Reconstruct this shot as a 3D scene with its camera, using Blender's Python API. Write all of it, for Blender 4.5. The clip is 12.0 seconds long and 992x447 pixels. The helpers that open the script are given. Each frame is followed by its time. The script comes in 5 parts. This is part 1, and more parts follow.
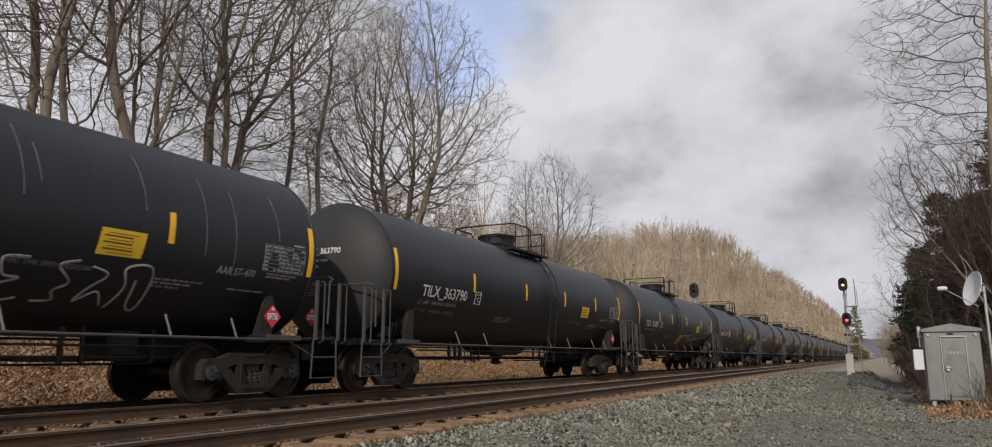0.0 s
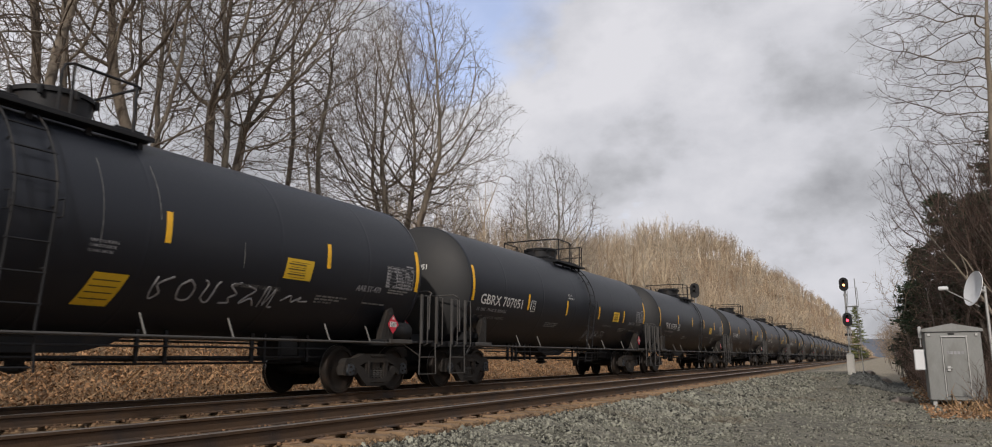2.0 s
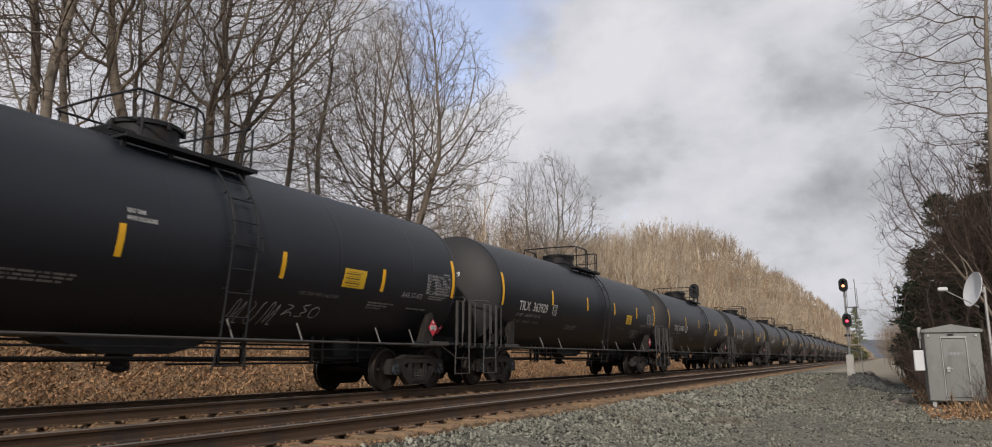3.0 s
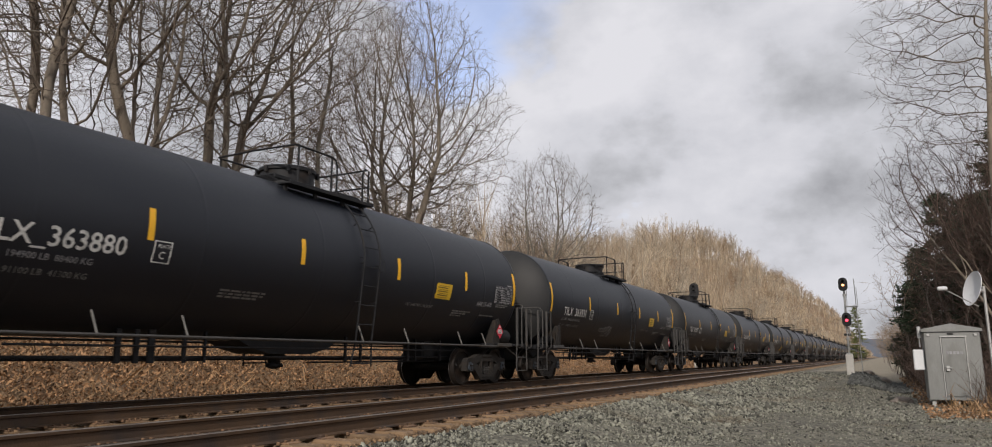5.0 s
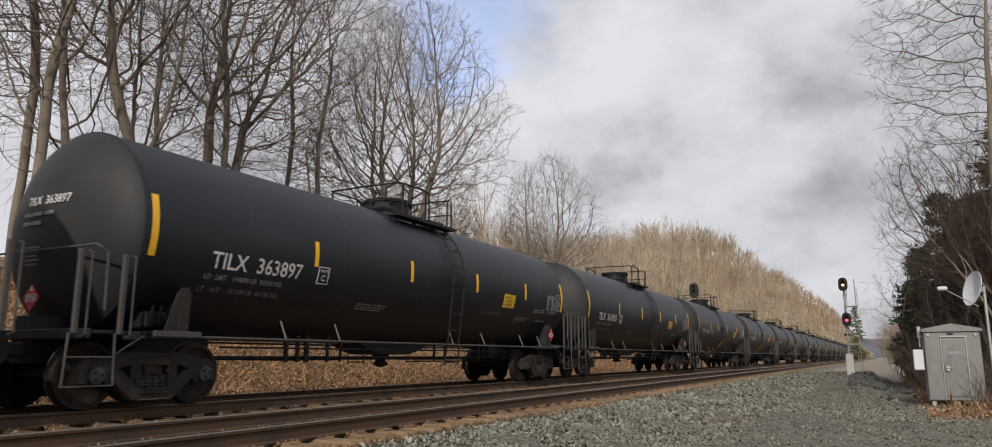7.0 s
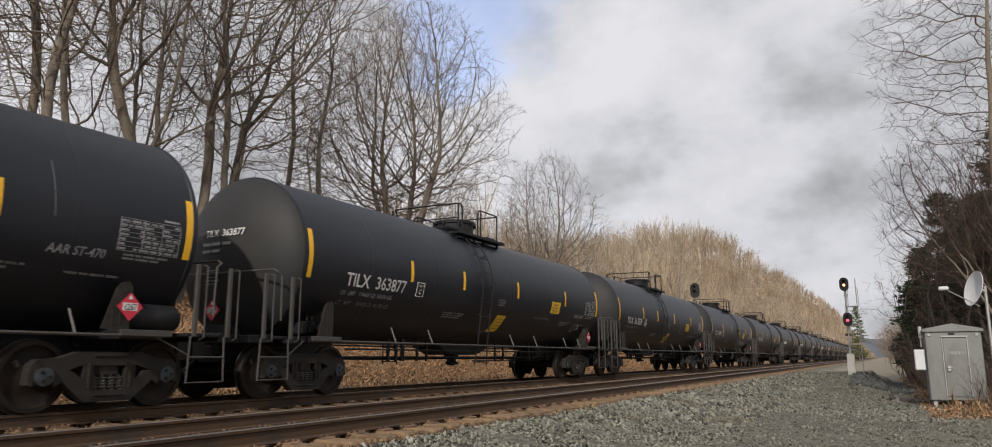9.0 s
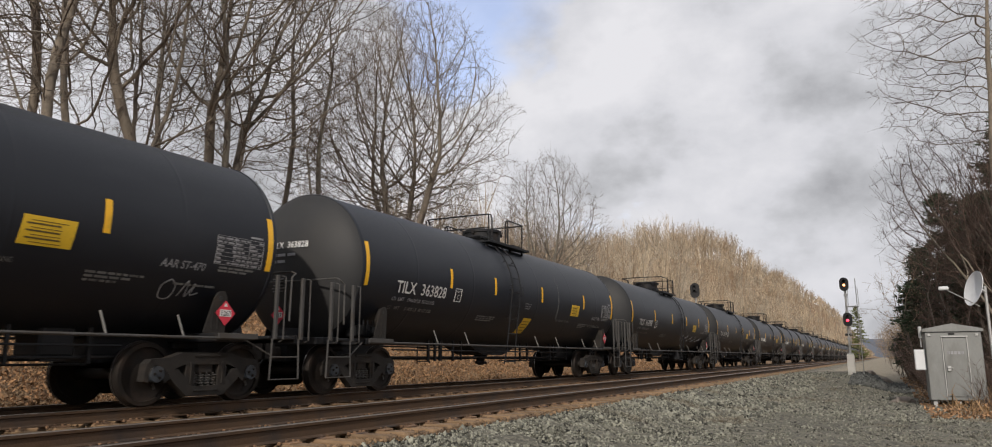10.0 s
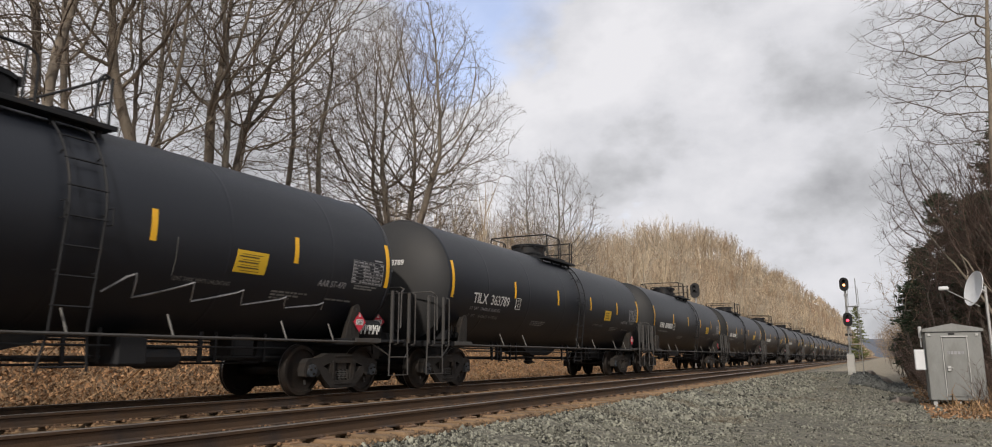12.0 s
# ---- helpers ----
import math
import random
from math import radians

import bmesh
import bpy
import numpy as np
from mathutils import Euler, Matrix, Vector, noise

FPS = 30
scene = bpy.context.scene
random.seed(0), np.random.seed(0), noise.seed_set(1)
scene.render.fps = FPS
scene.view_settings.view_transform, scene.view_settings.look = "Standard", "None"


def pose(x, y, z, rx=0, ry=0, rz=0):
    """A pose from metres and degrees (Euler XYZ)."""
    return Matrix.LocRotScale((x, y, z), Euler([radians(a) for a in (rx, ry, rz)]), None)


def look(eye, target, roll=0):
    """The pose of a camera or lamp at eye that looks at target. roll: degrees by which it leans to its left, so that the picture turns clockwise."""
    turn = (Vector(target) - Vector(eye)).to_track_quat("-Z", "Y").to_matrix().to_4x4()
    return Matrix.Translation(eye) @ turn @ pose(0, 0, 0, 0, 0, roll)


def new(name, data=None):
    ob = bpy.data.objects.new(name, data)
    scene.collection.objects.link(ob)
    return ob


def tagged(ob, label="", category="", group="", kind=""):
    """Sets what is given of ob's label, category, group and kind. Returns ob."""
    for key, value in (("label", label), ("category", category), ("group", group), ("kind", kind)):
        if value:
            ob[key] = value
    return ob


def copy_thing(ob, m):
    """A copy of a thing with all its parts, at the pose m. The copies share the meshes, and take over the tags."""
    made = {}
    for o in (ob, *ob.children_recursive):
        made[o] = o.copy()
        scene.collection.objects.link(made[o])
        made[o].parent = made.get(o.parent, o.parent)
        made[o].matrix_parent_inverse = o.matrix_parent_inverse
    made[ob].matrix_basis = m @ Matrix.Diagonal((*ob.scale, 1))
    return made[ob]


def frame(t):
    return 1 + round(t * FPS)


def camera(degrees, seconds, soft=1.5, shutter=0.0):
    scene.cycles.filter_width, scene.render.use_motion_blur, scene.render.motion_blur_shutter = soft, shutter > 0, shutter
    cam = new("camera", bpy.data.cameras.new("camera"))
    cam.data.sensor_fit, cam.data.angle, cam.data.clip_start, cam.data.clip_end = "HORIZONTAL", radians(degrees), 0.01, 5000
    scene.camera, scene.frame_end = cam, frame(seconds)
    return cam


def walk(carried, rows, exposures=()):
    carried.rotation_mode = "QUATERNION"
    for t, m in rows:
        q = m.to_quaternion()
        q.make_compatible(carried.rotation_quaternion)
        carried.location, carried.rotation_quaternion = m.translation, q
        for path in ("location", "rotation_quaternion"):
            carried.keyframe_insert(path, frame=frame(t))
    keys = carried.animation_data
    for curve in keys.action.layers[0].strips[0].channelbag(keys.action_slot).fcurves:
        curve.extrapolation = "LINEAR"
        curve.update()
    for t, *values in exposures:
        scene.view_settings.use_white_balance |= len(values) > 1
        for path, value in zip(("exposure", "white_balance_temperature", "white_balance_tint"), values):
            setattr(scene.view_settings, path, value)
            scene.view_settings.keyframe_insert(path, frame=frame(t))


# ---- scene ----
# ------------------------------------------------------------------ camera
LENS = 68.37
EYE = Vector((0.0, 0.0, 0.70))
YAW, PITCH = 27.49, 10.37


def aim(turn=0.0, tilt=0.0, roll=0.0):
    """Camera pose: turn to the right, tilt up and roll, in degrees, added to the resting aim."""
    a, b = radians(YAW - turn), radians(PITCH + tilt)
    way = Vector((-math.sin(a) * math.cos(b), math.cos(a) * math.cos(b), math.sin(b)))
    return look(EYE, EYE + way, roll)


cam = camera(LENS, 12.0, soft=1.0, shutter=0.06)
walk(cam, [
    (0.0, aim()), (0.8, aim()), (0.9, aim(0.0, 0.03, 0.02)), (1.0, aim(-0.01, 0.09, 0.1)),
    (1.1, aim(-0.03, 0.1, 0.12)), (1.2, aim(-0.08, 0.24, 0.34)), (1.3, aim(-0.14, 0.44, 0.64)),
    (1.4, aim(-0.19, 0.50, 0.72)), (1.5, aim(-0.19, 0.28, 0.40)), (1.6, aim(0.04, 0.02, 0.02)),
    (1.7, aim(0.0, 0.0, 0.0)), (2.0, aim(-0.05)), (2.8, aim(-0.04, 0.0)), (3.0, aim(-0.02, 0.06, 0.0)),
    (3.2, aim(0, 0.02)), (5.0, aim()), (7.2, aim()), (9.0, aim(-0.07)), (12.0, aim(-0.07)),
], [(0.0, -0.12, 6500, 13), (5.0, -0.06, 6500, 13), (9.5, 0.0, 6550, 12), (12.0, 0.07, 6600, 12)])

# ------------------------------------------------------------------ sky and sun
SUN_WAY = Vector((0.68, -2.4, 1.42)).normalized()
world = bpy.data.worlds.new("sky")
scene.world = world
world.use_nodes = True
wn, wl = world.node_tree.nodes, world.node_tree.links
wn.clear()


def wnode(kind, **values):
    n = wn.new(kind)
    for k, v in values.items():
        n.inputs[k].default_value = v
    return n


sky = wn.new("ShaderNodeTexSky")
sky.sky_type, sky.sun_disc = "NISHITA", False
sky.sun_elevation = math.asin(SUN_WAY.z)
sky.sun_rotation = math.atan2(SUN_WAY.x, SUN_WAY.y)
coord = wn.new("ShaderNodeTexCoord")
sep = wn.new("ShaderNodeSeparateXYZ")
wl.new(coord.outputs["Generated"], sep.inputs[0])


def wmath(op, a, b=None, clamp=False):
    n = wn.new("ShaderNodeMath")
    n.operation, n.use_clamp = op, clamp
    for i, v in enumerate((a, b)):
        if v is None:
            continue
        if isinstance(v, (int, float)):
            n.inputs[i].default_value = v
        else:
            wl.new(v, n.inputs[i])
    return n.outputs[0]


# clouds lie on a flat layer: direction divided by its height
high = wmath("ADD", wmath("MAXIMUM", sep.outputs[2], 0.0), 0.42)
flat = wn.new("ShaderNodeCombineXYZ")
wl.new(wmath("DIVIDE", sep.outputs[0], high), flat.inputs[0])
wl.new(wmath("DIVIDE", sep.outputs[1], high), flat.inputs[1])


def cloud_noise(scale, detail, rough, shift):
    move = wn.new("ShaderNodeVectorMath")
    move.operation = "ADD"
    wl.new(flat.outputs[0], move.inputs[0])
    move.inputs[1].default_value = shift
    n = wnode("ShaderNodeTexNoise", Scale=scale, Detail=detail, Roughness=rough)
    wl.new(move.outputs[0], n.inputs["Vector"])
    return n.outputs["Fac"]


def billow(scale, detail, rough, shift):
    """Cloud relief by direction alone, as round low in the sky as high up."""
    move = wn.new("ShaderNodeVectorMath")
    move.operation = "MULTIPLY_ADD"
    wl.new(coord.outputs["Generated"], move.inputs[0])
    move.inputs[1].default_value, move.inputs[2].default_value = (1.0, 1.0, 1.5), shift
    n = wnode("ShaderNodeTexNoise", Scale=scale, Detail=detail, Roughness=rough)
    wl.new(move.outputs[0], n.inputs["Vector"])
    return n.outputs["Fac"]


def wramp(fac, *stops):
    r = wn.new("ShaderNodeValToRGB")
    while len(r.color_ramp.elements) < len(stops):
        r.color_ramp.elements.new(0.5)
    for e, (p, c) in zip(r.color_ramp.elements, stops):
        e.position, e.color = p, (*c, 1)
    wl.new(fac, r.inputs[0])
    return r.outputs[0]


# billowing edges: the layer is bent by a noise of its own before anything is read from it
bend = wnode("ShaderNodeTexNoise", Scale=2.6, Detail=4.0, Roughness=0.5)
wl.new(flat.outputs[0], bend.inputs["Vector"])
centred = wn.new("ShaderNodeVectorMath")
centred.operation = "MULTIPLY_ADD"
wl.new(bend.outputs["Color"], centred.inputs[0])
centred.inputs[1].default_value, centred.inputs[2].default_value = (0.55, 0.55, 0.0), (-0.275, -0.275, 0.0)
bent = wn.new("ShaderNodeVectorMath")
bent.operation = "ADD"
wl.new(flat.outputs[0], bent.inputs[0])
wl.new(centred.outputs[0], bent.inputs[1])


def bank(x, y, reach, amount):
    """A bank of cloud on the layer, thick in its middle and thinning outwards."""
    d = wn.new("ShaderNodeVectorMath")
    d.operation = "DISTANCE"
    wl.new(bent.outputs[0], d.inputs[0])
    d.inputs[1].default_value = (x, y, 0.0)
    e = wmath("SUBTRACT", 1.0, wmath("DIVIDE", d.outputs["Value"], reach), True)
    return wmath("MULTIPLY", wmath("SMOOTH_MIN", e, 0.8), amount)


# a long gap of blue high ahead, thick grey banks and bright thin cloud elsewhere
gap = wmath("ADD", bank(-0.45, 0.87, 0.30, 0.60), bank(-0.58, 1.03, 0.18, 0.36))
field = wmath("SUBTRACT", cloud_noise(2.3, 9.0, 0.58, (4.3, 1.35, 0.0)), gap)
cover = wramp(field, (0.10, (0.30, 0.30, 0.30)), (0.36, (1, 1, 1)))
thick = wmath("ADD", wmath("MULTIPLY", billow(5.0, 8.0, 0.55, (1.2, 7.7, 3.0)), 1.25), -0.125)
for spot in ((0.0, 1.40, 0.32, 0.22), (-0.32, 1.54, 0.22, 0.13), (0.05, 1.85, 0.40, 0.08), (-0.42, 1.20, 0.34, -0.16), (-0.14, 1.10, 0.34, -0.14), (-0.20, 1.68, 0.16, -0.10)):
    thick = wmath("ADD", thick, bank(*spot))
body = wramp(thick, (0.30, (0.78, 0.79, 0.82)), (0.50, (0.66, 0.675, 0.71)), (0.62, (0.53, 0.545, 0.57)), (0.78, (0.36, 0.37, 0.39)))
blue = wn.new("ShaderNodeMix")
blue.data_type, blue.blend_type = "RGBA", "MULTIPLY"
blue.inputs["Factor"].default_value = 1.0
wl.new(sky.outputs[0], blue.inputs["A"])
blue.inputs["B"].default_value = (0.30, 0.255, 0.25, 1)
mixed = wn.new("ShaderNodeMix")
mixed.data_type = "RGBA"
wl.new(cover, mixed.inputs["Factor"])
wl.new(blue.outputs["Result"], mixed.inputs["A"])
wl.new(body, mixed.inputs["B"])
back = wnode("ShaderNodeBackground", Strength=1.0)
wl.new(mixed.outputs["Result"], back.inputs["Color"])
wl.new(back.outputs[0], wn.new("ShaderNodeOutputWorld").inputs[0])

lamp = bpy.data.lights.new("sun", "SUN")
lamp.energy, lamp.angle, lamp.color = 3.0, radians(1.5), (1.0, 0.93, 0.83)
sun = new("sun", lamp)
sun.matrix_world = look(SUN_WAY * 50, (0, 0, 0))

# ------------------------------------------------------------------ materials
def material(name, colour, rough=0.6, metal=0.0, vary=0.25, scale=4.0, grain=40.0, bump=0.2, dirt=None, dirt_at=(0.52, 0.68),
             dirt_scale=1.2, stretch=(1, 1, 1), island=0.0, each=0.0, spec=0.5):
    """Paint or stone with a broad and a fine variation, stains of a second colour and fine relief."""
    m = bpy.data.materials.new(name)
    m.use_nodes = True
    n, l = m.node_tree.nodes, m.node_tree.links
    b = n["Principled BSDF"]
    b.inputs["Metallic"].default_value = metal
    b.inputs["Specular IOR Level"].default_value = spec
    tc = n.new("ShaderNodeTexCoord")
    mp = n.new("ShaderNodeMapping")
    mp.inputs["Scale"].default_value = stretch
    l.new(tc.outputs["Object"], mp.inputs[0])

    def tex(s, d=5.0):
        t = n.new("ShaderNodeTexNoise")
        t.inputs["Scale"].default_value, t.inputs["Detail"].default_value = s, d
        l.new(mp.outputs[0], t.inputs["Vector"])
        return t.outputs["Fac"]

    def math_(op, a, c):
        t = n.new("ShaderNodeMath")
        t.operation = op
        for i, v in enumerate((a, c)):
            if isinstance(v, (int, float)):
                t.inputs[i].default_value = v
            else:
                l.new(v, t.inputs[i])
        return t.outputs[0]

    broad, fine = tex(scale), tex(grain)
    level = math_("ADD", math_("MULTIPLY", math_("SUBTRACT", broad, 0.5), vary * 2.4),
                  math_("ADD", math_("MULTIPLY", math_("SUBTRACT", fine, 0.5), vary * 1.6), 1.0))
    if island:
        g = n.new("ShaderNodeNewGeometry")
        level = math_("MULTIPLY", level, math_("ADD", math_("MULTIPLY", g.outputs["Random Per Island"], island * 2), 1 - island))
    if each:
        o = n.new("ShaderNodeObjectInfo")
        level = math_("MULTIPLY", level, math_("ADD", math_("MULTIPLY", o.outputs["Random"], each * 2), 1 - each))
    mul = n.new("ShaderNodeVectorMath")
    mul.operation = "SCALE"
    mul.inputs[0].default_value = colour
    l.new(level, mul.inputs["Scale"])
    out = mul.outputs[0]
    if dirt:
        r = n.new("ShaderNodeValToRGB")
        r.color_ramp.elements[0].position, r.color_ramp.elements[1].position = dirt_at
        l.new(tex(dirt_scale, 8.0), r.inputs[0])
        x = n.new("ShaderNodeMix")
        x.data_type = "RGBA"
        l.new(r.outputs[0], x.inputs["Factor"])
        l.new(out, x.inputs["A"])
        x.inputs["B"].default_value = (*dirt, 1)
        out = x.outputs["Result"]
    l.new(out, b.inputs["Base Color"])
    l.new(math_("ADD", math_("MULTIPLY", fine, 0.2), rough - 0.1), b.inputs["Roughness"])
    if bump:
        bp = n.new("ShaderNodeBump")
        bp.inputs["Strength"].default_value, bp.inputs["Distance"].default_value = bump, 0.02
        l.new(fine, bp.inputs["Height"])
        l.new(bp.outputs[0], b.inputs["Normal"])
    return m


def glowing(name, colour, power):
    m = bpy.data.materials.new(name)
    m.use_nodes = True
    b = m.node_tree.nodes["Principled BSDF"]
    b.inputs["Base Color"].default_value = (*colour, 1)
    b.inputs["Emission Color"].default_value = (*colour, 1)
    b.inputs["Emission Strength"].default_value = power
    return m


TANK = material("tank_paint", (0.0084, 0.0105, 0.0160), 0.48, 0, 0.2, 0.7, 60, 0.03, (0.0165, 0.0190, 0.0245), (0.52, 0.85), 1.3, (1, 0.35, 1.2), spec=0.40, each=0.2)
# head paint paler than TANK: sun on the car ends put into the colour
SUNHEAD = material("sunlit_head_paint", (0.021, 0.0215, 0.0225), 0.6, 0, 0.22, 0.9, 50, 0.03, (0.032, 0.031, 0.030), (0.45, 0.8), 1.2, spec=0.3, each=0.2)
STEEL = material("black_steel", (0.0145, 0.0152, 0.0172), 0.6, 0.0, 0.3, 3, 50, 0.15, (0.030, 0.023, 0.018), (0.55, 0.8), 3, spec=0.25)
GREYS = material("worn_grey_steel", (0.052, 0.050, 0.048), 0.6, 0.0, 0.3, 4, 60, 0.15, (0.05, 0.04, 0.03), (0.5, 0.75), 3)
PALESTAY = material("pale_worn_stay", (0.13, 0.125, 0.115), 0.6, 0, 0.3, 6, 60, 0.1)
CAST = material("cast_iron_grime", (0.023, 0.0205, 0.0185), 0.8, 0.0, 0.35, 5, 45, 0.4, (0.042, 0.031, 0.023), (0.5, 0.75), 4, spec=0.3)
WHEEL = material("wheel_steel", (0.017, 0.014, 0.012), 0.65, 0.1, 0.3, 5, 60, 0.2, (0.036, 0.024, 0.017), (0.5, 0.75), 3, spec=0.2)
TREAD = material("polished_tread", (0.30, 0.29, 0.28), 0.38, 1.0, 0.15, 8, 80, 0.05)
BLUECAP = material("blue_bearing_cap", (0.032, 0.046, 0.062), 0.55, 0, 0.25, 9, 60, 0.2, (0.03, 0.025, 0.02))
YELLOW = material("yellow_reflector", (0.80, 0.44, 0.015), 0.45, 0, 0.12, 6, 70, 0.03, (0.40, 0.24, 0.03), (0.62, 0.9), 5)
YPANEL = material("yellow_panel_paint", (0.68, 0.43, 0.02), 0.5, 0, 0.12, 6, 70, 0.03, (0.35, 0.22, 0.03), (0.6, 0.85), 6)
WHITE = material("stencil_white", (0.62, 0.62, 0.60), 0.6, 0, 0.2, 9, 60, 0.05, (0.16, 0.16, 0.155), (0.52, 0.78), 9)
FAINT = material("faded_stencil", (0.17, 0.17, 0.165), 0.6, 0, 0.3, 9, 60, 0.05, (0.06, 0.06, 0.06), (0.5, 0.7), 12)
CHALK = material("pale_spray_paint", (0.26, 0.26, 0.27), 0.6, 0, 0.25, 6, 60, 0.0, (0.10, 0.10, 0.10), (0.5, 0.75), 5)
PRINT = material("brown_print", (0.10, 0.07, 0.015), 0.6, 0, 0.1, 9, 60, 0.0)
BLACK = material("black_ink", (0.012, 0.012, 0.012), 0.6, 0, 0.1, 9, 60, 0.0)
RED = material("placard_red", (0.55, 0.025, 0.05), 0.5, 0, 0.12, 9, 60, 0.0)
RAILSIDE = material("rail_rust", (0.074, 0.041, 0.020), 0.8, 0.1, 0.35, 2, 40, 0.3, (0.035, 0.025, 0.02), (0.45, 0.7), 2)
RAILTOP = material("rail_head_steel", (0.25, 0.215, 0.185), 0.35, 0.9, 0.2, 3, 60, 0.1, (0.12, 0.08, 0.06), (0.55, 0.8), 2)
TIE = material("creosoted_timber", (0.17, 0.106, 0.056), 0.85, 0, 0.35, 3, 30, 0.5, (0.25, 0.17, 0.10), (0.45, 0.75), 3, (1, 6, 6), each=0.35)
PLATE = material("rusted_plate", (0.17, 0.10, 0.055), 0.85, 0, 0.35, 9, 60, 0.3, (0.05, 0.035, 0.03), (0.5, 0.7), 5, island=0.4)
DARKSTONE = material("dark_ballast_stone", (0.075, 0.078, 0.072), 0.85, 0, 0.25, 0.9, 90, 0.3, island=0.7)
STONE = material("ballast_stone", (0.158, 0.156, 0.124), 0.85, 0, 0.25, 0.9, 90, 0.3, (0.13, 0.10, 0.065), (0.56, 0.78), 0.5, island=0.95)
BROWNSTONE = material("rusty_ballast_stone", (0.19, 0.122, 0.066), 0.9, 0, 0.3, 0.9, 60, 0.3, (0.09, 0.062, 0.042), (0.45, 0.7), 0.8, island=0.6)
BARK = material("grey_bark", (0.20, 0.168, 0.13), 0.9, 0, 0.35, 1.5, 18, 0.6, (0.07, 0.058, 0.047), (0.48, 0.66), 1.6, (1, 1, 0.35))
PALEBARK = material("pale_bark", (0.18, 0.16, 0.13), 0.9, 0, 0.3, 1.5, 18, 0.5, (0.09, 0.08, 0.065), (0.5, 0.7), 2, (1, 1, 0.35))
TWIG = material("bare_twigs", (0.135, 0.105, 0.08), 0.9, 0, 0.2, 0.8, 9, 0, island=0.35)
# pale gold twigs: the sun on the roadside trees is put into the colour
PALETWIG = material("sunlit_dry_twigs", (0.27, 0.20, 0.135), 0.95, 0, 0.25, 0.8, 9, 0, island=0.4)
REDTWIG = material("reddish_twigs", (0.085, 0.057, 0.044), 0.9, 0, 0.25, 0.8, 9, 0, island=0.4)
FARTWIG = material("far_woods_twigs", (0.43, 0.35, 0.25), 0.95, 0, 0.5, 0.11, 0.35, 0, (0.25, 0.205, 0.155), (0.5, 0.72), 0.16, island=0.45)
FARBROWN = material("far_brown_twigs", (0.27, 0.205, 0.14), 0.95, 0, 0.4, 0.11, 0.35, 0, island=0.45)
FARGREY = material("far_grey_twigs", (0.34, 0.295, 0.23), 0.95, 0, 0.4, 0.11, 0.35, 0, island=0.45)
NEEDLE = material("conifer_needles", (0.032, 0.052, 0.026), 0.8, 0, 0.3, 0.6, 9, 0, island=0.5)
PINE = material("pine_needles", (0.14, 0.16, 0.045), 0.8, 0, 0.3, 0.6, 9, 0, island=0.5)
WEED = material("dead_weeds", (0.33, 0.205, 0.105), 0.95, 0, 0.3, 0.6, 7, 0, island=0.6)
LITTER = material("leaf_litter", (0.27, 0.155, 0.08), 0.95, 0, 0.3, 0.6, 7, 0, island=0.65)
ALU = material("weathered_aluminium", (0.205, 0.21, 0.202), 0.5, 0.45, 0.22, 1.6, 25, 0.08, (0.14, 0.14, 0.13), (0.48, 0.72), 2.2, (1, 1, 0.4))
GALV = material("galvanised_steel", (0.42, 0.42, 0.41), 0.5, 0.6, 0.15, 4, 40, 0.08)
DISHM = material("dish_paint", (0.62, 0.63, 0.64), 0.5, 0, 0.1, 2, 30, 0.03, (0.42, 0.42, 0.41), (0.55, 0.85), 2)
CONCRETE = material("pale_concrete", (0.55, 0.53, 0.49), 0.85, 0, 0.15, 3, 40, 0.2, (0.36, 0.34, 0.3), (0.5, 0.8), 3)
SIGBLACK = material("signal_black", (0.012, 0.012, 0.013), 0.7, 0, 0.2, 3, 40, 0.05)
AMBER = glowing("amber_lens", (1.0, 0.42, 0.16), 5.0)
REDLENS = glowing("red_lens", (1.0, 0.05, 0.09), 5.0)
ROCK = material("field_rock", (0.20, 0.17, 0.145), 0.9, 0, 0.3, 2, 25, 0.5, (0.10, 0.085, 0.07), (0.5, 0.75), 2)

# woods tinted blue-grey: the haze of distance is put into the base colour
RIDGEMAT = material("haze_painted_woods", (0.13, 0.15, 0.19), 1.0, 0, 0.2, 0.01, 0.05, 0)


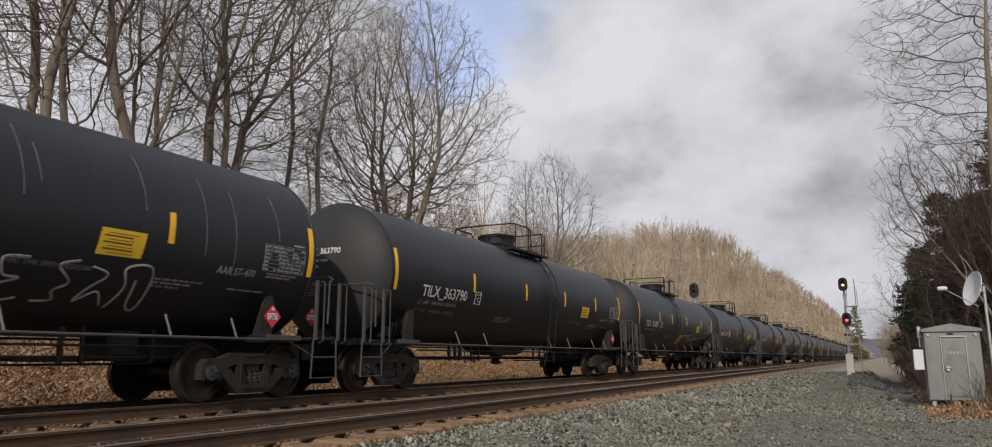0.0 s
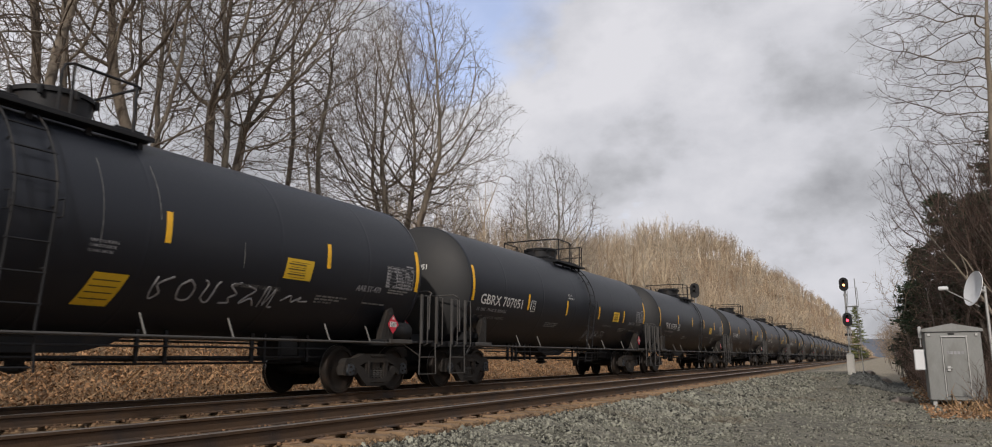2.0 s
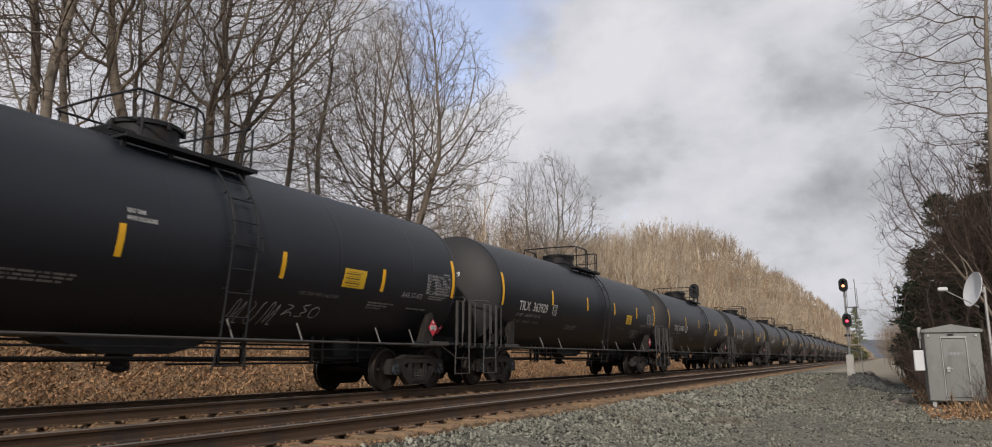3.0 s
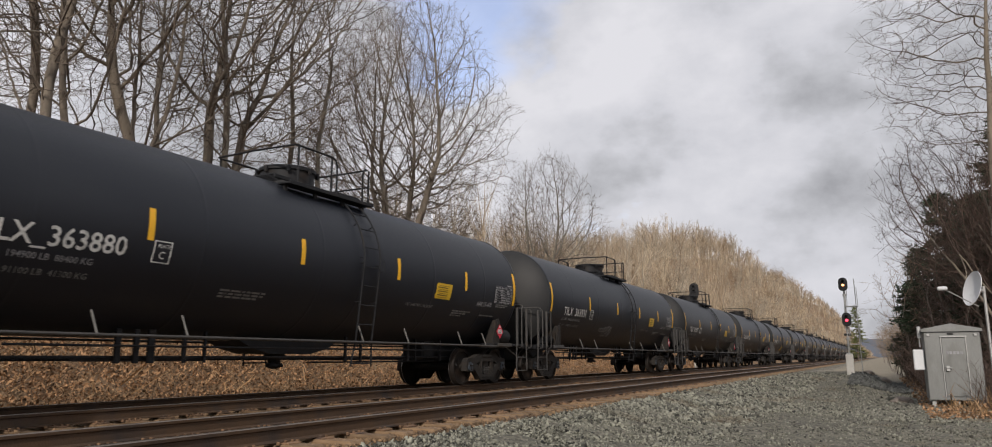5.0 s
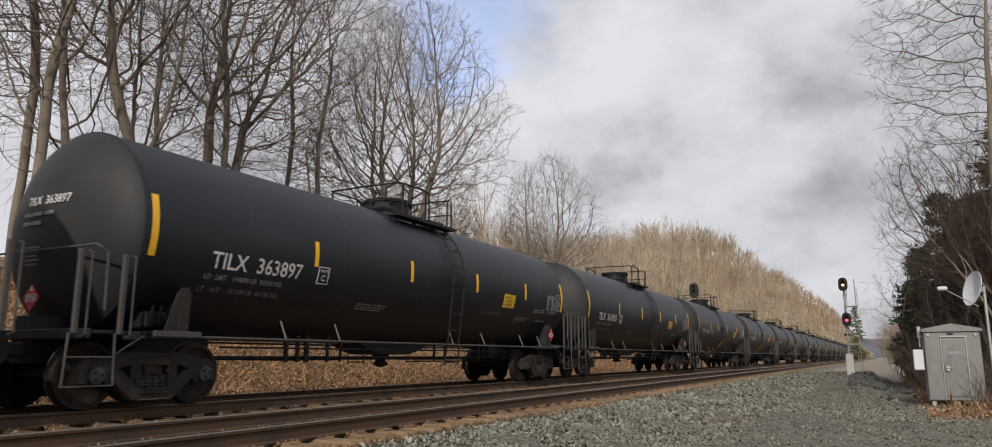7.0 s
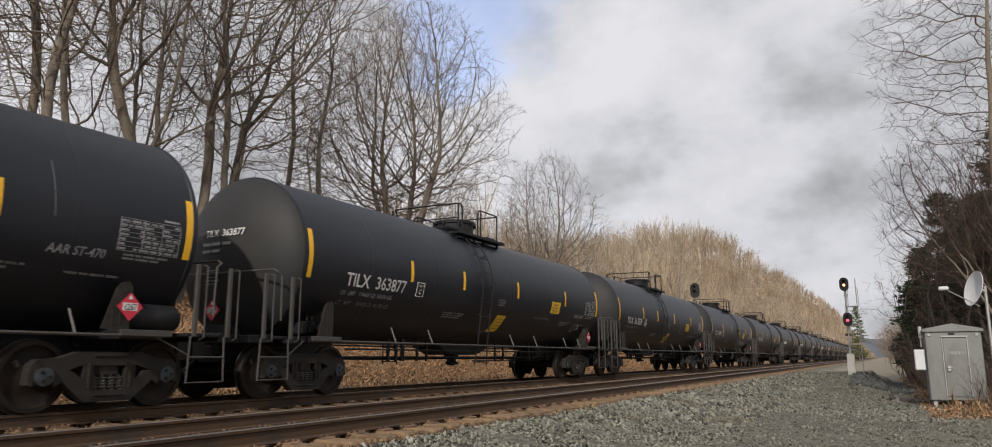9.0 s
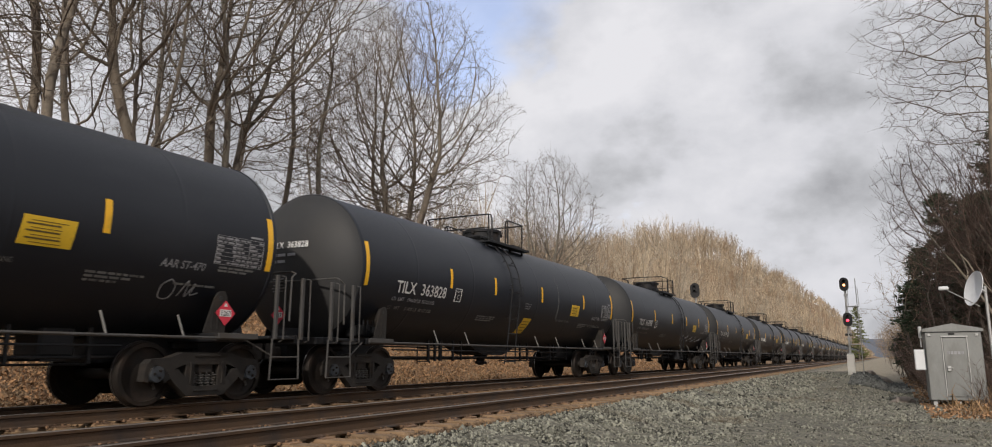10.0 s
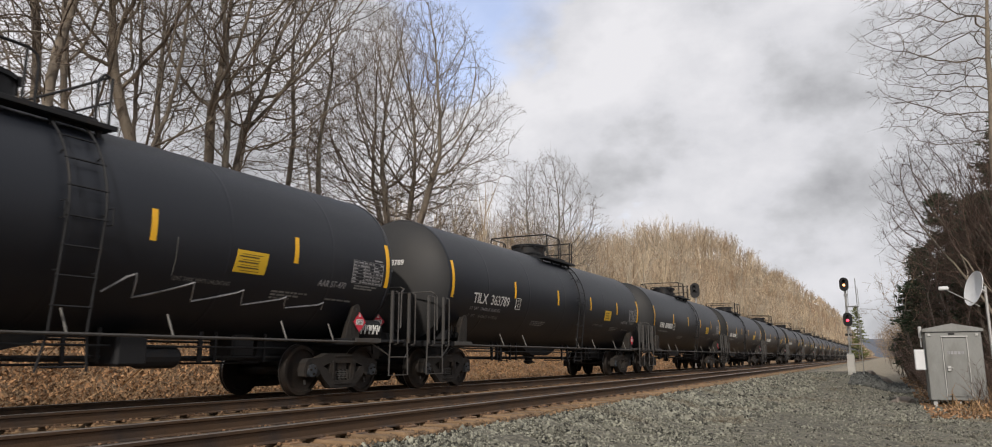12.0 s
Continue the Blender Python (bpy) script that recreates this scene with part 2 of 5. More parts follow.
def ground_material():
    """Crushed stone by the track, a paler worn road, brown leaf litter on the banks."""
    m = bpy.data.materials.new("ground_mix")
    m.use_nodes = True
    n, l = m.node_tree.nodes, m.node_tree.links
    b = n["Principled BSDF"]
    b.inputs["Roughness"].default_value = 0.95
    tc = n.new("ShaderNodeTexCoord")
    sp = n.new("ShaderNodeSeparateXYZ")
    l.new(tc.outputs["Object"], sp.inputs[0])

    def tex(s, d=6.0, kind="ShaderNodeTexNoise"):
        t = n.new(kind)
        t.inputs["Scale"].default_value = s
        if kind == "ShaderNodeTexNoise":
            t.inputs["Detail"].default_value = d
        l.new(tc.outputs["Object"], t.inputs["Vector"])
        return t

    def ramp(fac, *stops):
        r = n.new("ShaderNodeValToRGB")
        while len(r.color_ramp.elements) < len(stops):
            r.color_ramp.elements.new(0.5)
        for e, (p, c) in zip(r.color_ramp.elements, stops):
            e.position, e.color = p, (*c, 1)
        l.new(fac, r.inputs[0])
        return r.outputs[0]

    def math_(op, a, c, clamp=False):
        t = n.new("ShaderNodeMath")
        t.operation, t.use_clamp = op, clamp
        for i, v in enumerate((a, c)):
            if isinstance(v, (int, float)):
                t.inputs[i].default_value = v
            else:
                l.new(v, t.inputs[i])
        return t.outputs[0]

    def mix(fac, a, c, mode="MIX"):
        x = n.new("ShaderNodeMix")
        x.data_type, x.blend_type = "RGBA", mode
        for s, v in (("Factor", fac), ("A", a), ("B", c)):
            if isinstance(v, float):
                x.inputs[s].default_value = v
            else:
                l.new(v, x.inputs[s])
        return x.outputs["Result"]

    pebbles = tex(19, kind="ShaderNodeTexVoronoi")
    stone = mix(0.75, ramp(tex(0.6).outputs["Fac"], (0.3, (0.10, 0.096, 0.078)), (0.7, (0.145, 0.138, 0.112))),
                ramp(pebbles.outputs["Color"], (0.1, (0.35, 0.34, 0.32)), (0.9, (1.7, 1.66, 1.55))), "MULTIPLY")
    sand = ramp(tex(2.2).outputs["Fac"], (0.3, (0.20, 0.175, 0.13)), (0.7, (0.29, 0.25, 0.185)))
    litter = mix(0.8, ramp(tex(0.5).outputs["Fac"], (0.3, (0.15, 0.095, 0.055)), (0.7, (0.30, 0.20, 0.11))),
                 ramp(tex(9.0).outputs["Fac"], (0.3, (0.5, 0.5, 0.5)), (0.7, (1.3, 1.25, 1.2))), "MULTIPLY")
    wob = math_("MULTIPLY", math_("SUBTRACT", tex(0.7).outputs["Fac"], 0.5), 2.4)
    x = math_("ADD", sp.outputs[0], wob)
    left = math_("MULTIPLY", math_("SUBTRACT", -12.6, x), 1.6, True)
    right = math_("MULTIPLY", math_("SUBTRACT", x, 3.3), 1.2, True)
    far = math_("MULTIPLY", math_("SUBTRACT", sp.outputs[1], 48.0), 0.12, True)
    road = math_("MULTIPLY", far, math_("MULTIPLY", math_("ADD", x, 4.6), 1.0, True), True)
    bed = math_("MULTIPLY", math_("SUBTRACT", -5.0, x), 2.0, True)
    c = mix(road, stone, sand)
    c = mix(bed, c, mix(0.8, ramp(tex(1.4).outputs["Fac"], (0.3, (0.12, 0.078, 0.043)), (0.7, (0.24, 0.158, 0.085))),
                        ramp(pebbles.outputs["Color"], (0.1, (0.5, 0.5, 0.5)), (0.9, (1.3, 1.3, 1.3))), "MULTIPLY"))
    c = mix(math_("MAXIMUM", left, right), c, litter)
    l.new(c, b.inputs["Base Color"])
    bp = n.new("ShaderNodeBump")
    bp.inputs["Strength"].default_value, bp.inputs["Distance"].default_value = 0.8, 0.04
    l.new(pebbles.outputs["Distance"], bp.inputs["Height"])
    l.new(bp.outputs[0], b.inputs["Normal"])
    return m


GROUND = ground_material()

# ------------------------------------------------------------------ mesh tools
class Geo:
    """Collects vertices and faces of one mesh."""

    def __init__(self):
        self.v, self.f, self.m = [], [], []

    def add(self, verts, faces, mat=0):
        o = len(self.v)
        self.v.extend(tuple(p) for p in verts)
        self.f.extend(tuple(i + o for i in q) for q in faces)
        self.m.extend([mat] * len(faces))
        return self

    def box(self, c, s, bevel=0.012, turn=None, mat=0):
        """Chamfered box, centre c, size s."""
        h = [a / 2 for a in s]
        b = min(bevel, *(0.45 * a for a in s))
        idx, verts = {}, []
        for sx in (-1, 1):
            for sy in (-1, 1):
                for sz in (-1, 1):
                    for ax in range(3):
                        p = [sx * h[0], sy * h[1], sz * h[2]]
                        for k in range(3):
                            if k != ax:
                                p[k] -= math.copysign(b, p[k])
                        idx[sx, sy, sz, ax] = len(verts)
                        verts.append(Vector(p))
        faces = []
        for ax in range(3):
            o = [k for k in range(3) if k != ax]
            for sg in (-1, 1):
                q = []
                for a, d in ((-1, -1), (1, -1), (1, 1), (-1, 1)):
                    s3 = [0, 0, 0]
                    s3[ax], s3[o[0]], s3[o[1]] = sg, a, d
                    q.append(idx[(*s3, ax)])
                faces.append(q if (sg > 0) == (ax != 1) else q[::-1])
            for a in (-1, 1):
                for d in (-1, 1):
                    s1, s2 = [0, 0, 0], [0, 0, 0]
                    s1[ax], s2[ax] = -1, 1
                    for s3 in (s1, s2):
                        s3[o[0]], s3[o[1]] = a, d
                    faces.append([idx[(*s1, o[0])], idx[(*s2, o[0])], idx[(*s2, o[1])], idx[(*s1, o[1])]])
        for sx in (-1, 1):
            for sy in (-1, 1):
                for sz in (-1, 1):
                    faces.append([idx[sx, sy, sz, k] for k in range(3)])
        if turn is not None:
            verts = [turn @ p for p in verts]
        return self.add([p + Vector(c) for p in verts], faces, mat)

    def tube(self, pts, r, n=8, caps=True, mat=0):
        """Round bar along points; r a radius or one for each point."""
        pts = [Vector(p) for p in pts]
        rs = [r] * len(pts) if isinstance(r, (int, float)) else r
        ref = None
        verts, faces = [], []
        for i, p in enumerate(pts):
            d = (pts[min(i + 1, len(pts) - 1)] - pts[max(i - 1, 0)])
            d = d.normalized() if d.length > 1e-9 else Vector((0, 0, 1))
            if ref is None:
                ref = d.orthogonal().normalized()
            ref = ref - d * ref.dot(d)
            ref = ref.normalized() if ref.length > 1e-6 else d.orthogonal().normalized()
            w = d.cross(ref)
            for k in range(n):
                a = 2 * math.pi * k / n
                verts.append(p + (ref * math.cos(a) + w * math.sin(a)) * rs[i])
        for i in range(len(pts) - 1):
            for k in range(n):
                a, b = i * n + k, i * n + (k + 1) % n
                faces.append((a, b, b + n, a + n))
        if caps:
            faces.append(tuple(range(n))[::-1])
            faces.append(tuple(range((len(pts) - 1) * n, len(pts) * n)))
        return self.add(verts, faces, mat)

    def lathe(self, profile, n=48, axis="y", at=(0, 0, 0), mat=0, caps=True):
        """Turned body; profile of (along, radius)."""
        verts, faces = [], []
        for a, r in profile:
            for k in range(n):
                t = 2 * math.pi * k / n
                c, s = r * math.cos(t), r * math.sin(t)
                p = {"y": (c, a, s), "x": (a, c, s), "z": (c, s, a)}[axis]
                verts.append((p[0] + at[0], p[1] + at[1], p[2] + at[2]))
        for i in range(len(profile) - 1):
            for k in range(n):
                a, b = i * n + k, i * n + (k + 1) % n
                faces.append((a, b, b + n, a + n))
        if caps:
            faces.append(tuple(range(n))[::-1])
            faces.append(tuple(range((len(profile) - 1) * n, len(profile) * n)))
        return self.add(verts, faces, mat)

    def prism(self, poly, lo, hi, axis="x", mat=0):
        """A flat outline given thickness along an axis."""
        n = len(poly)

        def at(a, b, d):
            return {"x": (d, a, b), "y": (a, d, b), "z": (a, b, d)}[axis]
        verts = [at(a, b, lo) for a, b in poly] + [at(a, b, hi) for a, b in poly]
        faces = [tuple(range(n))[::-1], tuple(range(n, 2 * n))]
        faces += [(i, (i + 1) % n, n + (i + 1) % n, n + i) for i in range(n)]
        return self.add(verts, faces, mat)

    def mesh(self, name, *mats, smooth=False):
        me = bpy.data.meshes.new(name)
        me.from_pydata(self.v, [], self.f)
        for m in mats:
            me.materials.append(m)
        if len(mats) > 1:
            me.polygons.foreach_set("material_index", self.m)
        if smooth:
            me.polygons.foreach_set("use_smooth", [True] * len(me.polygons))
            me.set_sharp_from_angle(angle=radians(38))
        bm = bmesh.new()
        bm.from_mesh(me)
        bmesh.ops.recalc_face_normals(bm, faces=bm.faces)
        bm.to_mesh(me)
        bm.free()
        return me


def part(name, geo, mat, parent=None, label="", at=None, smooth=False):
    mats = mat if isinstance(mat, tuple) else (mat,)
    me = geo if isinstance(geo, bpy.types.Mesh) else geo.mesh(name, *mats, smooth=smooth)
    ob = new(name, me)
    if parent:
        ob.parent = parent
    if at is not None:
        ob.matrix_basis = at if isinstance(at, Matrix) else Matrix.Translation(at)
    if label:
        tagged(ob, label)
    return ob


def raw_mesh(name, verts, faces, mat):
    """A large loose mesh from arrays, with no cleaning."""
    me = bpy.data.meshes.new(name)
    verts, faces = np.asarray(verts, dtype=np.float32), np.asarray(faces, dtype=np.int32)
    me.vertices.add(len(verts))
    me.vertices.foreach_set("co", verts.ravel())
    k = faces.shape[1]
    me.loops.add(faces.size)
    me.loops.foreach_set("vertex_index", faces.ravel())
    me.polygons.add(len(faces))
    me.polygons.foreach_set("loop_start", np.arange(0, faces.size, k, dtype=np.int32))
    me.polygons.foreach_set("loop_total", np.full(len(faces), k, dtype=np.int32))
    me.update(calc_edges=True)
    me.materials.append(mat)
    return me


def lettering(text, size, spread=1.0):
    """Outline of words in the built-in font, as flat vertices and faces starting at the lower left."""
    c = bpy.data.curves.new("words", "FONT")
    c.body, c.size, c.space_character, c.resolution_u, c.offset = text, size, spread, 2, size * 0.012
    ob = bpy.data.objects.new("words", c)
    me = bpy.data.meshes.new_from_object(ob)
    vs, fs = [tuple(v.co[:2]) for v in me.vertices], [tuple(p.vertices) for p in me.polygons]
    bpy.data.objects.remove(ob)
    bpy.data.curves.remove(c)
    bpy.data.meshes.remove(me)
    return vs, fs


# ------------------------------------------------------------------ lie of the land
def smooth_step(a, b, x):
    t = np.clip((np.asarray(x, float) - a) / (b - a), 0, 1)
    return t * t * (3 - 2 * t)


TRAIN_X, NEAR_X = -10.35, -6.42
SLOPE = (np.array([-34, -24, -19, -15.5, -13.4, -12.7, -11.9, -4.9, -3.2, 0, 4, 7, 14, 60, 400]),
         np.array([5.0, 3.0, 1.8, 0.55, -0.25, -0.5, -0.24, -0.24, -0.62, -0.78, -0.72, -0.5, 0.8, 5, 30]))
RIDGE = (np.array([-400, 0, 60, 110, 156, 178, 211, 239, 273, 328, 376, 454, 545, 654, 931, 1170, 1427, 1819, 2500, 5000]),
         np.array([8, 8, 8, 10, 14, 19, 26, 33, 37, 44, 47, 45, 50, 53, 60, 62, 59, 52, 44, 30]))


def land(x, y):
    x, y = np.asarray(x, float), np.asarray(y, float)
    z = np.interp(x, *SLOPE)
    top = np.interp(y, *RIDGE)
    # the wooded hill steps up away from the line
    hill = 5 + (top - 5) * smooth_step(-32, -62, x) - np.clip(-x - 62, 0, 120) * 0.12
    z = np.where(x < -34, hill, z)
    # the shoulder is level and wide round the signal mast
    pad = smooth_step(30, 40, y) * (1 - smooth_step(52, 70, y)) * smooth_step(-5, -4.2, x) * (1 - smooth_step(-1.2, 0.6, x))
    z = z * (1 - pad) + np.maximum(z, -0.2) * pad
    rise = smooth_step(60, 160, y) * smooth_step(-4.9, -3.5, x) * (1 - smooth_step(6, 14, x))
    z = z * (1 - rise) - 0.3 * rise
    return z


def land_z(x, y):
    return float(land(x, y))


def graded(*spans):
    out = [spans[0][0]]
    for a, b, step in spans:
        k = max(1, round((b - a) / step))
        out.extend(a + (b - a) * (i + 1) / k for i in range(k))
    return np.array(out)


def build_ground():
    xs = graded((-4000, -400, 600), (-400, -120, 40), (-120, -34, 10), (-34, -14, 0.7), (-14, 6, 0.22), (6, 16, 1), (16, 60, 6), (60, 400, 60), (400, 4000, 600))
    ys = graded((-400, -40, 60), (-40, 0, 4), (0, 30, 0.3), (30, 90, 1.0), (90, 300, 6), (300, 1400, 50), (1400, 4900, 350))
    gx, gy = np.meshgrid(xs, ys)
    z = land(gx, gy)
    rng = np.random.default_rng(3)
    amp = np.where((gx > -4.6) & (gx < 16), 0.022, np.where(gx < -13, 0.06, 0.012))
    z = z + rng.normal(0, 1, z.shape) * amp
    ny, nx = gx.shape
    verts = np.stack([gx, gy, z], -1).reshape(-1, 3)
    i = np.arange(ny * nx).reshape(ny, nx)
    faces = np.stack([i[:-1, :-1], i[:-1, 1:], i[1:, 1:], i[1:, :-1]], -1).reshape(-1, 4)
    me = raw_mesh("ground", verts, faces, GROUND)
    me.polygons.foreach_set("use_smooth", [True] * len(me.polygons))
    tagged(new("ground", me), "grey crushed stone beside the track with brown litter banks", "ground", kind="structure")


# ------------------------------------------------------------------ tracks
RAIL_PROFILE = [(-0.07, -0.172), (0.07, -0.172), (0.07, -0.162), (0.012, -0.145), (0.009, -0.05), (0.034, -0.036),
                (0.036, -0.008), (0.028, 0.0), (-0.028, 0.0), (-0.036, -0.008), (-0.034, -0.036), (-0.009, -0.05), (-0.012, -0.145), (-0.07, -0.162)]


def build_track(centre, name, label):
    track = tagged(new(name), label, "railway track", kind="structure")
    for side in (-1, 1):
        g = Geo()
        x = centre + side * 0.753
        ys = [-60, 0, 40, 120, 400, 900]
        n = len(RAIL_PROFILE)
        g.add([(x + a, y, b) for y in ys for a, b in RAIL_PROFILE],
              [(j * n + i, j * n + (i + 1) % n, (j + 1) * n + (i + 1) % n, (j + 1) * n + i) for j in range(len(ys) - 1) for i in range(n)])
        g.m = [1 if i % n in (6, 7, 8) else 0 for i in range(len(g.f))]
        part("rail", g, (RAILSIDE, RAILTOP), track)
    rng = random.Random(int(-centre * 10))
    shapes = []
    for k in range(5):
        shapes.append(Geo().box((0, 0, 0), (2.6, 0.22 + 0.012 * k, 0.17), 0.012 + 0.004 * k).mesh("tie", TIE))
    far, plates = Geo(), Geo()
    for i in range(760):
        y = -8 + i * 0.54 + rng.uniform(-0.025, 0.025)
        x, z = centre + rng.uniform(-0.05, 0.05), -0.275 + rng.uniform(-0.006, 0.008)
        if i < 145:
            part("tie", shapes[rng.randrange(5)], TIE, track, at=pose(x, y, z, rng.uniform(-0.8, 0.8), 0, rng.uniform(-1.0, 1.0)))
        else:
            far.box((x, y, z), (2.6, 0.23, 0.17), 0.015)
        if i < 230:
            for side in (-1, 1):
                rx = centre + side * 0.753
                plates.box((rx, y, -0.183), (0.36, 0.19, 0.02), 0.005)
                for sx in (-0.095, 0.095):
                    for sy in (-0.05, 0.05):
                        plates.box((rx + sx, y + sy * (1 if sx > 0 else -1), -0.165), (0.03, 0.028, 0.03), 0.006)
                if i % 2 == 0:
                    for dy in (-0.14, 0.14):
                        plates.box((rx, y + dy, -0.178), (0.19, 0.03, 0.035), 0.005)
    tagged(part("tie_rows", far, TIE, track), kind="stuff")
    tagged(part("rail_fastenings", plates, PLATE, track), kind="stuff")
    return track


def stones(name, label, areas, seed, mat=STONE):
    """Loose crushed stone: many small uneven lumps lying on the land."""
    rng = np.random.default_rng(seed)
    base = np.array([(1, 0, 0), (-1, 0, 0), (0, 1, 0), (0, -1, 0), (0, 0, 1), (0, 0, -1)], float)
    tri = np.array([(0, 2, 4), (2, 1, 4), (1, 3, 4), (3, 0, 4), (2, 0, 5), (1, 2, 5), (3, 1, 5), (0, 3, 5)])
    vs, fs, total = [], [], 0
    for (x0, x1, y0, y1, count, size, lift) in areas:
        x = rng.uniform(x0, x1, count)
        y = y0 + (y1 - y0) * rng.uniform(0, 1, count) ** 1.5
        r = size * rng.lognormal(0, 0.35, count)
        z = land(x, y) + lift + r * 0.25
        p = base[None] + rng.normal(0, 0.28, (count, 6, 3))
        p *= (r[:, None] * rng.uniform(0.6, 1.2, (count, 3)))[:, None, :]
        a = rng.uniform(0, 6.28, (count, 3))
        c, s = np.cos(a), np.sin(a)
        rx = np.stack([p[..., 0], c[:, None, 0] * p[..., 1] - s[:, None, 0] * p[..., 2], s[:, None, 0] * p[..., 1] + c[:, None, 0] * p[..., 2]], -1)
        p = np.stack([c[:, None, 2] * rx[..., 0] - s[:, None, 2] * rx[..., 1], s[:, None, 2] * rx[..., 0] + c[:, None, 2] * rx[..., 1], rx[..., 2]], -1)
        p += np.stack([x, y, z], -1)[:, None]
        vs.append(p.reshape(-1, 3))
        fs.append((tri[None] + (np.arange(count) * 6)[:, None, None] + total).reshape(-1, 3))
        total += count * 6
    return tagged(new(name, raw_mesh(name, np.concatenate(vs), np.concatenate(fs), mat)), label, "gravel", kind="stuff")

# ------------------------------------------------------------------ tank car
CAR_LEN, SPEED = 17.378, 15.741
R_TANK, Z_TANK, SEAM = 1.52, 2.50, 7.50          # shell radius, axis height, half length of the straight shell
HEAD = 0.52


def on_side(u, z, off=0.006):
    """Place on the shell's near side; u along the car from its leading coupler."""
    s = max(-0.99, min(0.99, (z - Z_TANK) / R_TANK))
    c = math.sqrt(1 - s * s)
    return Vector(((R_TANK + off) * c, u - CAR_LEN / 2, Z_TANK + (R_TANK + off) * s))


def side_patch(g, u0, u1, z0, z1, off=0.006, lean=0.0, nz=8, mat=0):
    """A sheet glued on the shell, with a real edge."""
    a0, a1 = (math.asin(max(-1, min(1, (z - Z_TANK) / R_TANK))) for z in (z0, z1))
    n = nz + 1
    verts, faces = [], []
    for o in (off, off - 0.005):
        for j in range(n):
            a = a0 + (a1 - a0) * j / nz
            for u in (u0, u1):
                verts.append(((R_TANK + o) * math.cos(a), u + lean * (j / nz) - CAR_LEN / 2, Z_TANK + (R_TANK + o) * math.sin(a)))
    for j in range(nz):
        faces.append((2 * j, 2 * j + 1, 2 * j + 3, 2 * j + 2))
        faces.append((2 * j, 2 * j + 2, 2 * n + 2 * j + 2, 2 * n + 2 * j))
        faces.append((2 * j + 1, 2 * n + 2 * j + 1, 2 * n + 2 * j + 3, 2 * j + 3))
    return g.add(verts, faces, mat)


def side_words(g, text, size, u, z, off=0.009, spread=1.0, width=None, slant=0.0):
    """Words painted on the shell, following its curve."""
    vs, fs = lettering(text, size, spread)
    k = width / max(v[0] for v in vs) if width else 1.0
    a0 = math.asin((z - Z_TANK) / R_TANK)
    out = []
    for a, b in vs:
        t = a0 + b / R_TANK
        out.append(((R_TANK + off) * math.cos(t), u + a * k + slant * b - CAR_LEN / 2, Z_TANK + (R_TANK + off) * math.sin(t)))
    return g.add(out, fs)


def head_y(x, z, off, end=-1):
    q = 1 - (x * x + (z - Z_TANK) ** 2) / (R_TANK * R_TANK)
    return end * (SEAM + HEAD * max(0.0, q) ** 0.7 + off)


def head_words(g, text, size, x, z, off=0.025, width=None):
    vs, fs = lettering(text, size)
    k = width / max(v[0] for v in vs) if width else 1.0
    return g.add([(x + a * k, head_y(x + a * k, z + b, off), z + b) for a, b in vs], fs)


def bars(g, u, z, rows, rng, off=0.007):
    """Lines of stencil too small to read: broken bars. rows: (length, height)."""
    for length, h in rows:
        a = u
        while a < u + length:
            w = min(rng.uniform(0.06, 0.2), u + length - a)
            if w > 0.02:
                side_patch(g, a, a + w, z, z + h, off, nz=1)
            a += w + 0.03
        z -= h * 1.7


def wheelset_mesh(around=32):
    g = Geo()
    rim = [(-0.012, 0.0), (-0.012, 0.10), (0.03, 0.105), (0.035, 0.15), (0.055, 0.20), (0.05, 0.34), (0.03, 0.385), (0.0, 0.392), (0.0, 0.450), (0.012, 0.457),
           (0.10, 0.462), (0.108, 0.482), (0.125, 0.484), (0.14, 0.470), (0.14, 0.39), (0.11, 0.37), (0.09, 0.20), (0.10, 0.12), (0.16, 0.10)]
    for s in (-1, 1):
        g.lathe([(s * (0.825 - a), r) for a, r in rim], around, "x", caps=False)
    bright = {k for k in range(len(rim) - 1) if k == 11}
    g.m = [1 if (i // around) % (len(rim) - 1) in bright else 0 for i in range(len(g.f))]
    o = len(g.f)
    g.lathe([(-0.99, 0.075), (-0.8, 0.085), (0, 0.08), (0.8, 0.085), (0.99, 0.075)], 16, "x")
    # bolt heads on the cap ends let the turning be seen
    for s in (-1, 1):
        for k in range(3):
            a = k * 2.094
            g.box((s * 1.10, 0.06 * math.cos(a), 0.06 * math.sin(a)), (0.03, 0.035, 0.035), 0.006)
        g.lathe([(s * 0.93, 0.11), (s * 1.05, 0.12), (s * 1.085, 0.115), (s * 1.09, 0.08), (s * 1.10, 0.0)], 18, "x", mat=2, caps=False)
        # a scuff of paint on the wheel plate
        g.box((s * 0.782, 0.24, 0.08), (0.01, 0.09, 0.05), 0.003, mat=3)
    g.m += [0] * (len(g.f) - len(g.m))
    return g.mesh("wheelset", WHEEL, TREAD, BLUECAP, GREYS, smooth=True)


